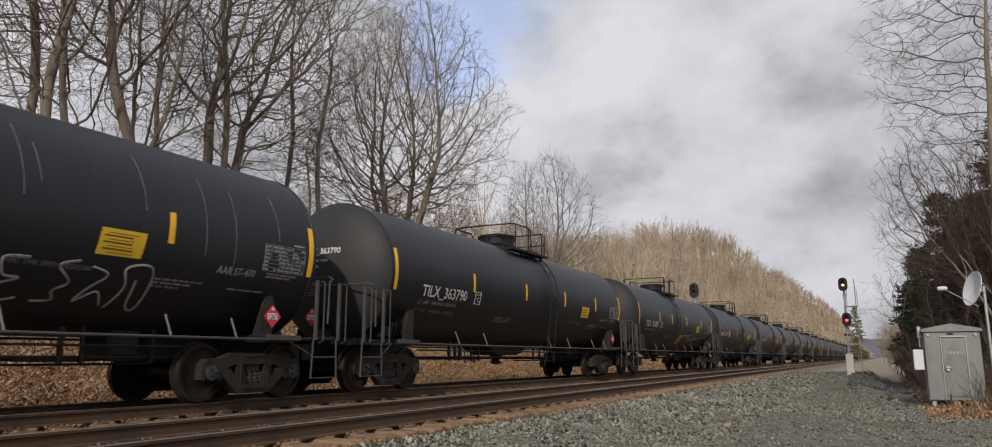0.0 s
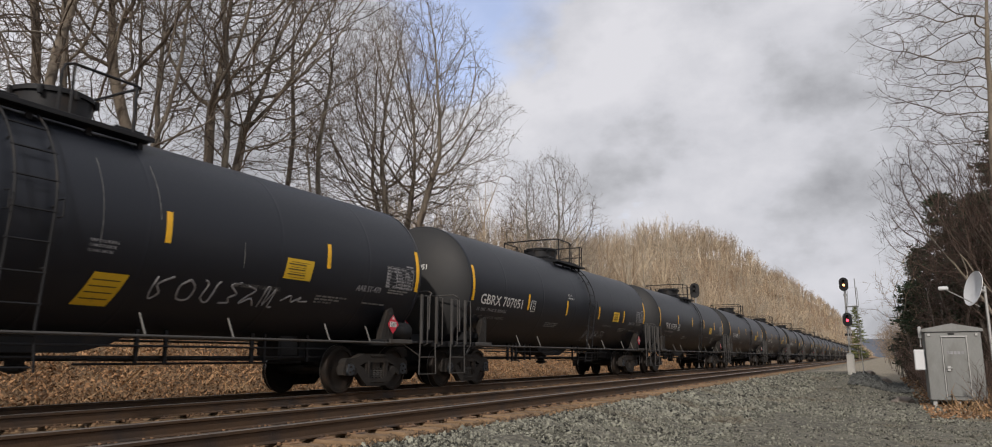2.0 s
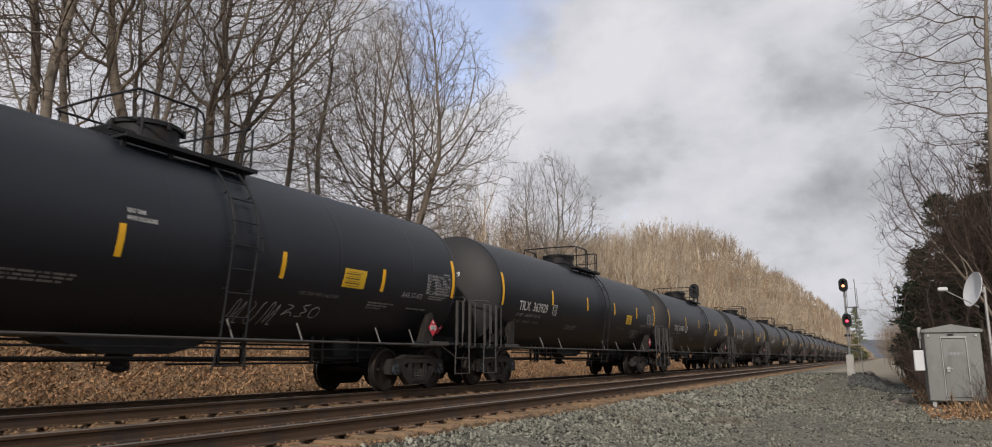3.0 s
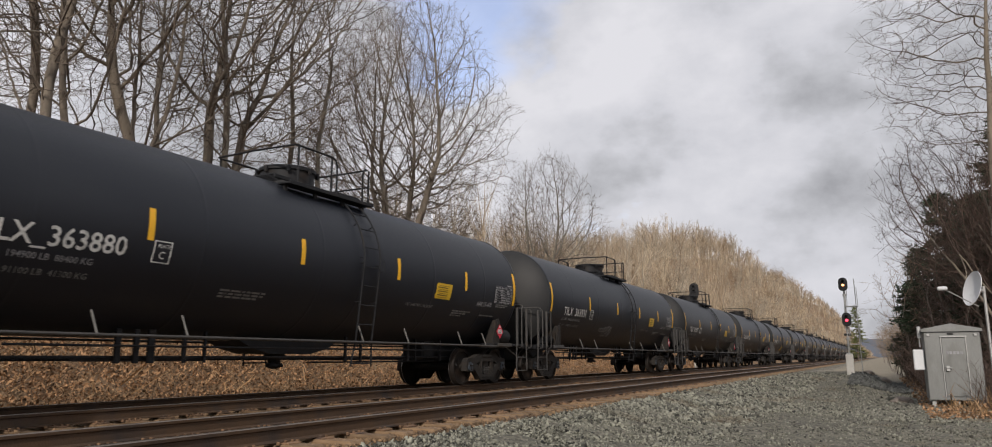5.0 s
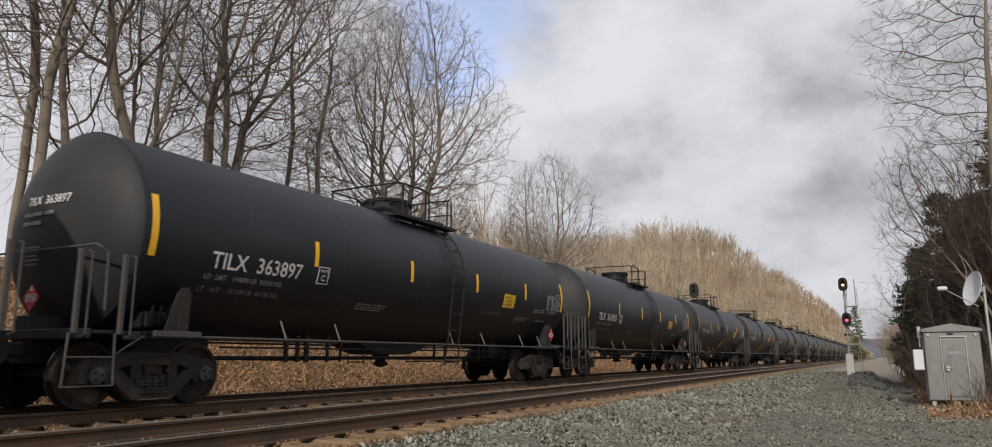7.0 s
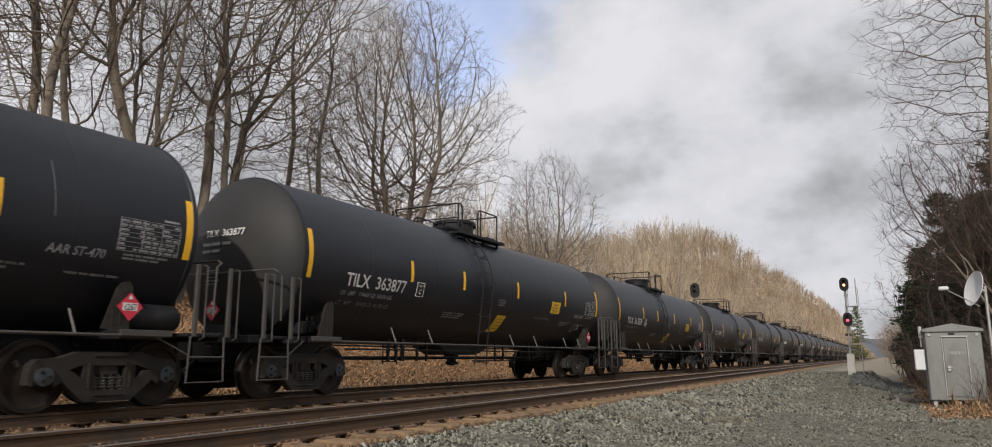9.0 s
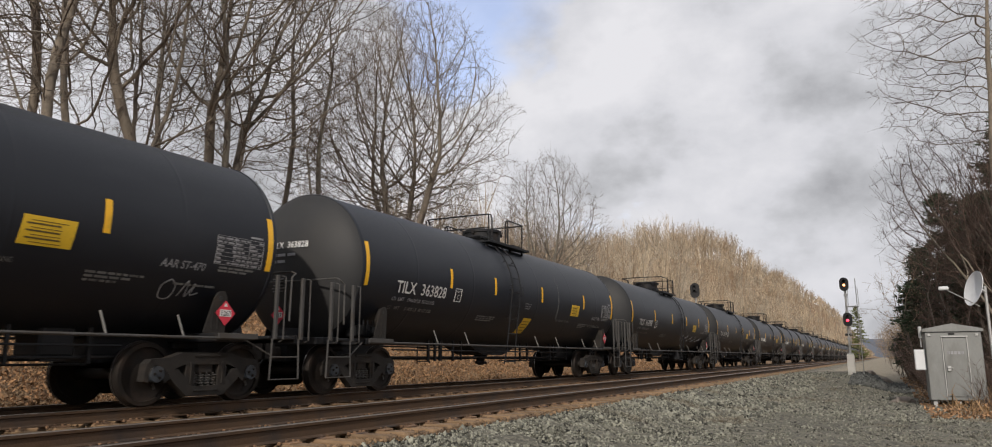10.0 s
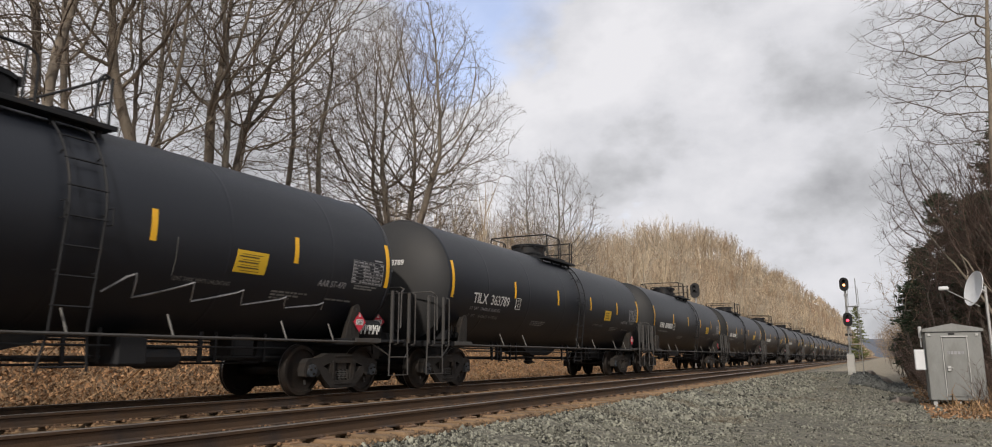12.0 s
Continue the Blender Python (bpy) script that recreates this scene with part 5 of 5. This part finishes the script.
def weeds(name, label, x0, x1, y0, y1, count, tall, mat, seed, lean=0.5, wide=0.006, bias=1.6):
    rng = np.random.default_rng(seed)
    x = rng.uniform(x0, x1, count)
    y = y0 + (y1 - y0) * rng.uniform(0, 1, count) ** bias
    z = land(x, y) - 0.03
    h = tall * rng.lognormal(0, 0.4, count)
    a = rng.uniform(0, 6.283, count)
    base = np.stack([x, y, z], -1)
    d = np.stack([rng.normal(0, lean, count), rng.normal(0, lean, count), np.ones(count)], -1) * h[:, None]
    side = np.stack([np.cos(a), np.sin(a), np.zeros(count)], -1) * (wide * (1 + h / tall))[:, None]
    droop = np.stack([rng.normal(0, 0.3, count), rng.normal(0, 0.3, count), -np.abs(rng.normal(0, 0.25, count))], -1) * h[:, None]
    v = np.stack([base - side, base + side, base + d * 0.6 + side * 0.7, base + d * 0.6 - side * 0.7, base + d + droop], 1).reshape(-1, 3)
    i = (np.arange(count) * 5)[:, None]
    f = np.concatenate([np.concatenate([i, i + 1, i + 2], 1), np.concatenate([i, i + 2, i + 3], 1), np.concatenate([i + 3, i + 2, i + 4], 1)])
    return tagged(new(name, raw_mesh(name, v, f, mat)), label, "weeds", kind="stuff")


def litter(name, label, x0, x1, y0, y1, count, size, mat, seed, depth=0.12):
    """Fallen leaves and chaff: small bent flakes lying at all angles."""
    rng = np.random.default_rng(seed)
    x, y = rng.uniform(x0, x1, count), y0 + (y1 - y0) * rng.uniform(0, 1, count) ** 1.5
    z = land(x, y) + rng.exponential(depth, count)
    c = np.stack([x, y, z], -1)
    u = rng.normal(0, 1, (count, 3))
    w = np.cross(u, rng.normal(0, 1, (count, 3)))
    u *= (size * rng.lognormal(0, 0.3, count) / np.linalg.norm(u, axis=1))[:, None]
    w *= (size * 0.6 / np.linalg.norm(w, axis=1))[:, None]
    v = np.stack([c - u, c - w, c + u, c + w], 1).reshape(-1, 3)
    f = (np.arange(count) * 4)[:, None] + np.arange(4)[None]
    return tagged(new(name, raw_mesh(name, v, f, mat)), label, "leaf litter", kind="stuff")


# ------------------------------------------------------------------ signals, cabinet, dish
def signal_head(parent, x, y, z, lens, glow_label, size=1.0):
    """Oval backboard, hooded lenses, facing the oncoming camera."""
    pts = []
    for k in range(28):
        a = 2 * math.pi * k / 28
        pts.append((x + 0.30 * size * math.cos(a), z + 0.18 * size * (1 if math.sin(a) > 0 else -1) * (abs(math.sin(a)) > 1e-6) + 0.30 * size * math.sin(a)))
    board = part("backboard", Geo().prism(pts, y, y + 0.02, axis="y"), SIGBLACK, parent, "black oval backboard")
    g = Geo().box((x, y + 0.16, z), (0.34 * size, 0.26, 0.74 * size), 0.03)
    part("lamp_case", g, SIGBLACK, board)
    for dz, lit in ((0.22, False), (-0.06, True)):
        hood = Geo()
        n = 14
        vs, fs = [], []
        for yy in (y - 0.002, y - 0.26):
            for r in (0.115 * size, 0.105 * size):
                for k in range(n + 1):
                    a = -0.6 + (math.pi + 1.2) * k / n
                    vs.append((x + r * math.cos(a), yy, z + dz * size + r * math.sin(a)))
        m = n + 1
        for k in range(n):
            fs += [(k, k + 1, 2 * m + k + 1, 2 * m + k), (m + k, m + k + 1, 3 * m + k + 1, 3 * m + k), (2 * m + k, 2 * m + k + 1, 3 * m + k + 1, 3 * m + k)]
        part("hood", hood.add(vs, fs), SIGBLACK, board)
        g = Geo().lathe([(y - 0.03, 0.0), (y - 0.024, 0.035), (y - 0.008, 0.062)], 20, "y", (x, 0, z + dz * size), caps=False)
        part("lens", g, lens if lit else SIGBLACK, board, glow_label if lit else "")


def build_signal():
    x, y = -1.50, 42.5
    z0 = -0.22
    s = tagged(new("signal_mast"), "galvanised signal mast with two black oval heads", "railway signal")
    part("base", Geo().box((x, y, z0 + 0.48), (0.36, 0.36, 1.15), 0.03), CONCRETE, s, "pale concrete and steel base box")
    g = Geo().tube([(x, y, z0 + 1.0), (x, y, 4.5)], 0.055, 14)
    g.lathe([(z0 + 1.05, 0.16), (z0 + 1.10, 0.16), (z0 + 1.12, 0.07)], 14, "z", (x, y, 0))
    for zz in (1.6, 2.1, 2.95, 3.85):
        g.lathe([(zz, 0.085), (zz + 0.1, 0.085)], 12, "z", (x, y, 0))
    part("mast", g, GALV, s)
    g = Geo().box((x, y, 1.85), (0.34, 0.1, 0.12), 0.02)
    part("number_board", g, SIGBLACK, s)
    signal_head(s, x - 0.02, y - 0.28, 4.45, AMBER, "lit amber lens", 0.74)
    signal_head(s, x + 0.02, y - 0.28, 2.62, REDLENS, "lit red lens", 0.74)
    g = Geo()
    for a, b in ((0.42, 0.0),):
        for dx in (0.0, 0.28):
            g.tube([(x + 0.56, y + dx, -0.45), (x + 0.50, y + dx, 4.2), (x + 0.49, y + dx, 4.75)], 0.018, 6)
        for k in range(15):
            zz = 0.1 + k * 0.32
            g.tube([(x + 0.53, y, zz), (x + 0.53, y + 0.28, zz)], 0.013, 5)
    part("ladder", g, GALV, s)
    for zz in (3.3, 1.35):
        g = Geo()
        g.box((x + 0.30, y, zz), (0.62, 0.45, 0.04), 0.01)
        g.tube([(x + 0.10, y - 0.2, zz), (x + 0.12, y - 0.2, zz + 0.95), (x + 0.58, y - 0.2, zz + 0.95), (x + 0.6, y - 0.2, zz)], 0.016, 6)
        part("service_platform", g, GALV, s)
    # the mast on the far side of the line, its head showing over the train
    x, y = -12.95, 59.5
    s = tagged(new("signal_mast"), "black oval signal head above the passing train", "railway signal")
    part("base", Geo().box((x, y, 0.1), (0.5, 0.5, 1.0), 0.03), CONCRETE, s)
    part("mast", Geo().tube([(x, y, 0.4), (x, y, 6.0)], 0.055, 12), GALV, s)
    signal_head(s, x, y - 0.28, 5.95, SIGBLACK, "dark lens", 1.25)


def build_cabinet():
    """Walk-in equipment house of weathered aluminium, door shut."""
    X0, X1, Y0, Y1, zb = 1.16, 2.62, 26.0, 27.6, -0.57
    zt = 1.46
    c = tagged(new("equipment_house"), "weathered aluminium walk-in equipment house with shut door", "equipment house")
    cx, cy = (X0 + X1) / 2, (Y0 + Y1) / 2
    part("body", Geo().box((cx, cy, (zb + zt) / 2), (X1 - X0, Y1 - Y0, zt - zb), 0.02), ALU, c)
    g = Geo()
    e = 0.06
    v = [(X0 - e, Y0 - e, zt), (X1 + e, Y0 - e, zt), (X1 + e, Y1 + e, zt), (X0 - e, Y1 + e, zt)]
    v += [(p[0], p[1], zt + 0.08) for p in v] + [(cx, Y0 - e, zt + 0.24), (cx, Y1 + e, zt + 0.24)]
    g.add(v, [(3, 2, 1, 0), (0, 1, 5, 8, 4), (2, 3, 7, 9, 6), (1, 2, 6, 5), (3, 0, 4, 7), (4, 8, 9, 7), (5, 6, 9, 8)])
    part("roof", g, ALU, c, "low gabled sheet roof")
    g = Geo()
    dx0, dx1 = X0 + 0.46, X0 + 1.06
    door = part("door", Geo().box(((dx0 + dx1) / 2, Y0 - 0.012, 0.41), (dx1 - dx0, 0.03, 1.72), 0.008), ALU, c, "flush aluminium door")
    for a, b, d, h in ((dx0 - 0.02, 0.41, 0.03, 1.78), (dx1 + 0.02, 0.41, 0.03, 1.78)):
        part("door_jamb", Geo().box((a, Y0 - 0.012, b), (d, 0.05, h), 0.006), GALV, c)
    part("door_head", Geo().box(((dx0 + dx1) / 2, Y0 - 0.02, 1.31), (dx1 - dx0 + 0.1, 0.06, 0.04), 0.006), GALV, c)
    g = Geo().box((dx0 + 0.10, Y0 - 0.05, 0.36), (0.10, 0.05, 0.16), 0.012)
    g.box((dx0 + 0.12, Y0 - 0.08, 0.38), (0.16, 0.025, 0.03), 0.008)
    part("door_handle", g, GALV, door)
    for zz in (-0.2, 0.5, 1.2):
        part("hinge", Geo().tube([(dx1 + 0.005, Y0 - 0.035, zz - 0.06), (dx1 + 0.005, Y0 - 0.035, zz + 0.06)], 0.015, 6), GALV, door)
    g = Geo()
    for k in range(5):
        g.box((dx0 + 0.12 + k * 0.09, Y0 - 0.029, 0.83), (0.07, 0.003, 0.09), 0.001)
    part("stencil_bars", g, CHALK, door)
    part("vent", Geo().box(((dx0 + dx1) / 2 - 0.06, Y0 - 0.015, 1.39), (0.16, 0.03, 0.05), 0.006), SIGBLACK, c)
    for a in (X0 + 0.12, X1 - 0.12):
        part("lifting_eye", Geo().box((a, Y0 - 0.02, 1.36), (0.08, 0.03, 0.08), 0.01), GALV, c)
    part("meter_box", Geo().box((X0 - 0.16, Y0 + 0.35, 0.62), (0.30, 0.36, 0.62), 0.02), DISHM, c, "pale grey meter box")
    g = Geo().tube([(X0 - 0.1, Y0 + 0.3, 1.0), (X0 - 0.1, Y0 + 0.3, 1.62)], 0.02, 6)
    g.box((X0 - 0.1, Y0 + 0.25, 1.45), (0.1, 0.12, 0.36), 0.02)
    part("conduit", g, GALV, c)
    for a in (X0 + 0.12, cx, X1 - 0.12):
        for b in (Y0 + 0.15, Y1 - 0.15):
            part("leg", Geo().box((a, b, zb - 0.14), (0.12, 0.12, 0.4), 0.01), GALV, c)
    # dish on its own pole behind the house
    d = tagged(new("satellite_dish"), "pale dish antenna on a pole beside the equipment house", "dish antenna")
    px, py = 3.08, 28.1
    part("pole", Geo().tube([(px, py, -0.7), (px, py, 2.95)], 0.045, 12), GALV, d)
    R, n = 0.57, 36
    vs, fs, rings = [], [], 8
    for off in (0.0, 0.02):
        for i in range(rings + 1):
            r = R * i / rings
            for k in range(n):
                a = 2 * math.pi * k / n
                vs.append((r * math.cos(a), 0.13 * (r / R) ** 2 * -1 + off, r * math.sin(a)))
    m = (rings + 1) * n
    for o in (0, m):
        for i in range(rings):
            for k in range(n):
                a, b = o + i * n + k, o + i * n + (k + 1) % n
                fs.append((a, b, b + n, a + n))
    for k in range(n):
        a, b = rings * n + k, rings * n + (k + 1) % n
        fs.append((a, b, b + m, a + m))
    part("reflector", Geo().add(vs, fs), DISHM, d, "shallow pale reflector", at=pose(px - 0.22, py - 0.12, 2.85, -14, 0, -70), smooth=True)
    g = Geo().tube([(px, py, 2.75), (px - 0.1, py - 0.06, 2.82), (px - 0.2, py - 0.1, 2.85)], 0.05, 8)
    part("mount", g, GALV, d)
    f = Vector((px - 1.18, py - 0.55, 2.88))
    g = Geo().tube([(px - 0.2, py - 0.1, 2.3), f], 0.018, 6)
    part("feed_arm", g, GALV, d)
    g = Geo().box(f, (0.28, 0.14, 0.12), 0.03)
    part("feed_horn", g, DISHM, d)


def lump(name, label, category, x, y, size, seed, mat=ROCK, sink=0.3):
    rng = random.Random(seed)
    bm = bmesh.new()
    bmesh.ops.create_icosphere(bm, subdivisions=3, radius=1)
    for v in bm.verts:
        n = noise.noise(v.co * 1.3 + Vector((seed, 0, 0))) * 0.35 + noise.noise(v.co * 4 + Vector((0, seed, 0))) * 0.1
        v.co = Vector([c * s for c, s in zip(v.co * (1 + n), size)])
    me = bpy.data.meshes.new(name)
    bm.to_mesh(me)
    bm.free()
    me.materials.append(mat)
    ob = new(name, me)
    ob.matrix_basis = pose(x, y, land_z(x, y) + size[2] * (1 - 2 * sink), 0, 0, rng.uniform(0, 90))
    return tagged(ob, label, category)


def brush(name, label, x, y, count, tall, seed, mat=REDTWIG):
    """A bare shrub of many thin stems."""
    rng = random.Random(seed)
    t = Twigs()
    for i in range(count):
        p = Vector((rng.gauss(0, 0.3), rng.gauss(0, 0.3), -0.1))
        d = Vector((rng.gauss(0, 0.35), rng.gauss(0, 0.35), 1)).normalized()
        h = tall * rng.uniform(0.4, 1.1)
        pts = [p]
        for k in range(3):
            d = (d + Vector((rng.gauss(0, 0.15), rng.gauss(0, 0.15), 0))).normalized()
            pts.append(pts[-1] + d * h / 3)
        t.stick(pts, [0.008, 0.006, 0.005, 0.003])
        for k in range(5):
            q = pts[rng.randint(1, 3)]
            e = (d + Vector((rng.gauss(0, 0.6), rng.gauss(0, 0.6), rng.gauss(0, 0.3)))).normalized() * h * rng.uniform(0.15, 0.35)
            t.stick([q, q + e], [0.004, 0.002])
    ob = new(name, t.mesh(name, mat))
    ob.matrix_basis = pose(x, y, land_z(x, y), 0, 0, rng.uniform(0, 360))
    return tagged(ob, label, "shrub", "bare shrubs")


# ------------------------------------------------------------------ the place
build_ground()
build_track(TRAIN_X, "track_far", "far railway track of rusty rails on timber ties")
build_track(NEAR_X, "track_near", "near empty railway track of rusty rails on timber ties")
stones("ballast", "loose grey crushed stone on the shoulder", (
    (-4.95, -2.6, 4.5, 17, 24000, 0.019, 0.0), (-3.0, 3.6, 7.0, 24, 32000, 0.014, 0.0), (-4.95, -2.6, 15, 48, 16000, 0.030, 0.0), (-2.8, 2.5, 20, 46, 14000, 0.021, 0.0)), 5)
stones("track_ballast", "rust-stained crushed stone between the ties", (
    (-7.8, -4.9, 2.0, 32, 16000, 0.018, 0.012), (-9.5, -7.5, 2.0, 32, 8000, 0.02, 0.01), (-11.9, -9.6, 2.0, 30, 5000, 0.02, 0.01)), 6, BROWNSTONE)
stones("dark_ballast", "heap of dark crushed stone by the signal mast", ((-1.4, 1.1, 35, 47, 5000, 0.045, 0.02),), 7, DARKSTONE)
build_signal()
build_cabinet()
lump("boulder", "dark boulder beside the gravel", "boulder", 0.0, 44.0, (0.28, 0.3, 0.2), 3)
lump("boulder", "low flat rock at the litter's edge", "boulder", 0.45, 28.2, (0.3, 0.25, 0.13), 8)
lump("boulder", "dark mound by the signal mast", "boulder", -0.75, 47.0, (0.25, 0.3, 0.18), 5)

# trees behind the train, tall and crowded
STEM = "tall leafless grey-brown tree behind the train"
kinds = {
    "forked": grow_tree(1, 19, 7.0, 6.4, 0.42, 2300, stems=2, thick=1.25, rise=0.2),
    "straight": grow_tree(2, 21, 5.0, 4.0, 0.75, 1800, thick=0.8),
    "bushy": grow_tree(3, 17, 3.0, 4.8, 0.28, 2600, stems=3),
    "slim": grow_tree(4, 18, 4.0, 2.8, 0.65, 1300, bark=PALEBARK),
    "spreading": grow_tree(5, 18.6, 2.0, 5.8, 0.40, 4600, stems=2, lean=(0.0, 0.08), fine=0.0085, tuft=1.6),
    "round": grow_tree(6, 15, 3.0, 5.0, 0.36, 2300, stems=2, bark=PALEBARK, fine=0.009),
    "young": grow_tree(7, 8, 1.0, 2.2, 0.55, 800, fine=0.007),
    "leaning": grow_tree(8, 18, 5.0, 4.6, 0.45, 2000, lean=(0.02, 0.34)),
}
for k, x, y, turn, size in (
        ("straight", -19.2, 10.9, 10, 1.05), ("forked", -21.5, 16.9, 78, 1.02), ("bushy", -21.5, 14.0, 40, 1.0), ("leaning", -20.5, 17.4, 5, 1.0), ("straight", -24, 13.2, 200, 1.1),
        ("slim", -21.0, 18.9, 77, 1.0), ("slim", -24, 24.8, 160, 0.95), ("slim", -21.5, 24.2, 300, 0.92), 
        ("spreading", -21.5, 30.4, -4, 1.0), ("spreading", -24.0, 34.0, 170, 0.95), ("slim", -27, 20.5, 20, 1.0), ("slim", -19.4, 9.7, 100, 1.0), ("slim", -28, 13.5, 95, 1.1), 
        ("round", -24, 56.0, 15, 1.0), ("slim", -23.5, 50.0, 145, 0.72), ("young", -19.2, 38.0, 220, 0.95), ("young", -23, 40.0, 20, 0.9), ("young", -25, 45.0, 120, 0.9), ("young", -27, 38.0, 70, 1.1),
        ("round", -33, 74.0, 215, 0.72), ("slim", -30, 70.0, 75, 0.7), ("young", -22, 36.0, 260, 0.8), ("round", -36, 92.0, 30, 0.8), ("slim", -36, 40.0, 100, 0.85)):
    plant(kinds[k], x, y, turn, size, STEM)
far_woods()

# right-hand edge: dark evergreens behind leafless trees
spruce = [grow_conifer(21, 10.5, 3.0, NEEDLE, 0.42, 0.22), grow_conifer(22, 9.0, 2.8, NEEDLE, 0.38, 0.2)]
for k, x, y, turn, size in ((0, 3.5, 46, 0, 1.0), (1, 4.6, 40, 50, 1.0), (0, 6.4, 42, 100, 1.3), (0, 8.0, 36, 210, 1.2), (0, 5.6, 54, 70, 1.1), (1, 9.8, 46, 20, 1.25), (1, 6.0, 36.5, 160, 1.15), (0, 2.2, 46.5, 200, 0.72), (1, 1.9, 50.5, 110, 0.62), (1, 3.9, 35.6, 80, 0.72)):
    plant(spruce[k], x, y, turn, size, "dark green evergreen tree behind bare branches", "evergreen_tree", "dark evergreens")
pine = grow_conifer(31, 17, 4.2, PINE, 0.6)
plant(pine, -6.5, 255, 0, 1.0, "yellow-green pine far down the line", "pine_tree", "")
right = {
    "tall": grow_tree(46, 18.5, bark=BARK, leader=0.9, points=2000, middle=(-1.0, 0.0, 12.8), half=(2.7, 2.4, 4.2), rise=0.02, fine=0.0065, thick=1.15, wander=0.34, tuft=1.3),
    "leaning": grow_tree(44, 8, bark=BARK, twig=REDTWIG, leader=0.32, points=2200, middle=(-1.9, 0.0, 6.6), half=(2.6, 1.9, 2.9), lean=(-0.18, 0), rise=0.15, fine=0.0065, stems=3),
    "tangled": grow_tree(42, 8.5, 1.0, 2.6, 0.35, 1900, bark=PALEBARK, twig=REDTWIG, stems=3, fine=0.0065),
    "thin": grow_tree(43, 10, 2.5, 2.0, 0.6, 1100, bark=PALEBARK, twig=REDTWIG, stems=2, fine=0.0065),
    "pale": grow_tree(47, 8, 1.5, 2.6, 0.45, 1300, bark=PALEBARK, twig=PALETWIG, stems=2, fine=0.008),
}
for k, x, y, turn, size in (("tall", 3.9, 30.0, 0, 1.0), ("leaning", 4.5, 30.8, 0, 1.0), ("leaning", 6.2, 33.0, 25, 1.0), ("tangled", 5.2, 33.5, 30, 1.0), ("thin", 3.2, 36.0, 200, 0.85), ("tangled", 3.6, 38.5, 140, 0.95),
                            ("thin", 2.6, 41.0, 80, 0.8), ("tangled", 3.4, 34.0, 10, 0.75), ("pale", 2.0, 47.0, 20, 0.95), ("pale", 2.6, 56.0, 100, 0.8), ("thin", 5.9, 31.0, 250, 0.8), ("pale", 3.0, 68.0, 60, 0.75),
                            ("pale", 3.4, 84.0, 10, 0.85), ("pale", 3.6, 104.0, 10, 0.95), ("tangled", 7.4, 35.0, 310, 1.1), ("pale", 3.8, 130.0, 20, 1.1), ("pale", 4.0, 160.0, 200, 1.2), ("thin", 4.2, 42.0, 100, 1.0),
                            ("tangled", 5.0, 32.2, 70, 1.12), ("tangled", 4.4, 34.6, 190, 1.2), ("leaning", 5.4, 33.6, 12, 1.15), ("thin", 4.4, 32.6, 40, 1.0), ("tangled", 6.3, 34.4, 250, 1.3), ("thin", 2.4, 34.6, 130, 0.72),
                            ("pale", 1.3, 60.0, 40, 0.5), ("pale", 1.1, 70.0, 140, 0.55), ("pale", 1.2, 82.0, 240, 0.6), ("pale", 1.0, 96.0, 10, 0.65), ("pale", 0.8, 116.0, 80, 0.7), ("pale", 0.5, 145.0, 190, 0.8)):
    plant(right[k], x, y, turn, size, "leafless tree with tangled reddish twigs by the road")
for i in range(30):
    rng_i = random.Random(i)
    brush("shrub", "leafless reddish-brown shrub beside the road", 1.7 + rng_i.uniform(-0.2, 2.4) + max(0, i - 20) * 0.03, 29.5 + i * 1.5, 110, 2.0 + rng_i.random(), i)
for i in range(4):
    brush("shrub", "thin leafless shrub before the equipment house", 2.6 + 0.3 * i, 24.6 - 0.3 * (i % 2), 34, 1.3, 50 + i)
weeds("bank_weeds", "dead tan weeds on the bank behind the train", -24, -13.0, 1, 90, 22000, 0.30, WEED, 1, lean=1.1, wide=0.005)
litter("bank_litter", "brown fallen leaves over the bank", -24, -12.9, 1, 70, 160000, 0.040, LITTER, 2, 0.15)
litter("road_litter", "brown fallen leaves by the equipment house", 0.9, 6.5, 21, 60, 9000, 0.05, LITTER, 4, 0.05)
weeds("road_weeds", "dry weeds round the equipment house", 1.6, 7, 22, 70, 5000, 0.3, WEED, 6)

# ridge closing the valley, its blue-grey painted in for distance haze
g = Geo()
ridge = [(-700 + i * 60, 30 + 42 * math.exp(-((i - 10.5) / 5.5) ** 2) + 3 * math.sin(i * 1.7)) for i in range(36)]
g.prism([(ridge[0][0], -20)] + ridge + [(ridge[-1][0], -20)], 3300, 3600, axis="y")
tagged(part("distant_ridge", g, RIDGEMAT), "wooded ridge at the valley's end, haze painted into its blue-grey", "ridge", kind="structure")

cars = build_train()


# ------------------------------------------------------------------ what moves
def motions():
    for k, car in cars.items():
        walk(car, [(t, pose(TRAIN_X, car_y(k, t), 0)) for t in (0.0, 3.0, 6.0, 9.0, 12.0)])
    # wheels roll without slip: one row for each thirtieth of a second
    for k, car in cars.items():
        if k > 15:
            continue
        for truck in (c for c in car.children if c.name.startswith("truck")):
            for ws in (c for c in truck.children if c.name.startswith("wheelset")):
                y = 0.889 if ws.location.y > 0 else -0.889
                walk(ws, [(i / 30, pose(0, y, 0.457, math.degrees(SPEED * i / 30 / 0.457) % 360)) for i in range(361)])


motions()
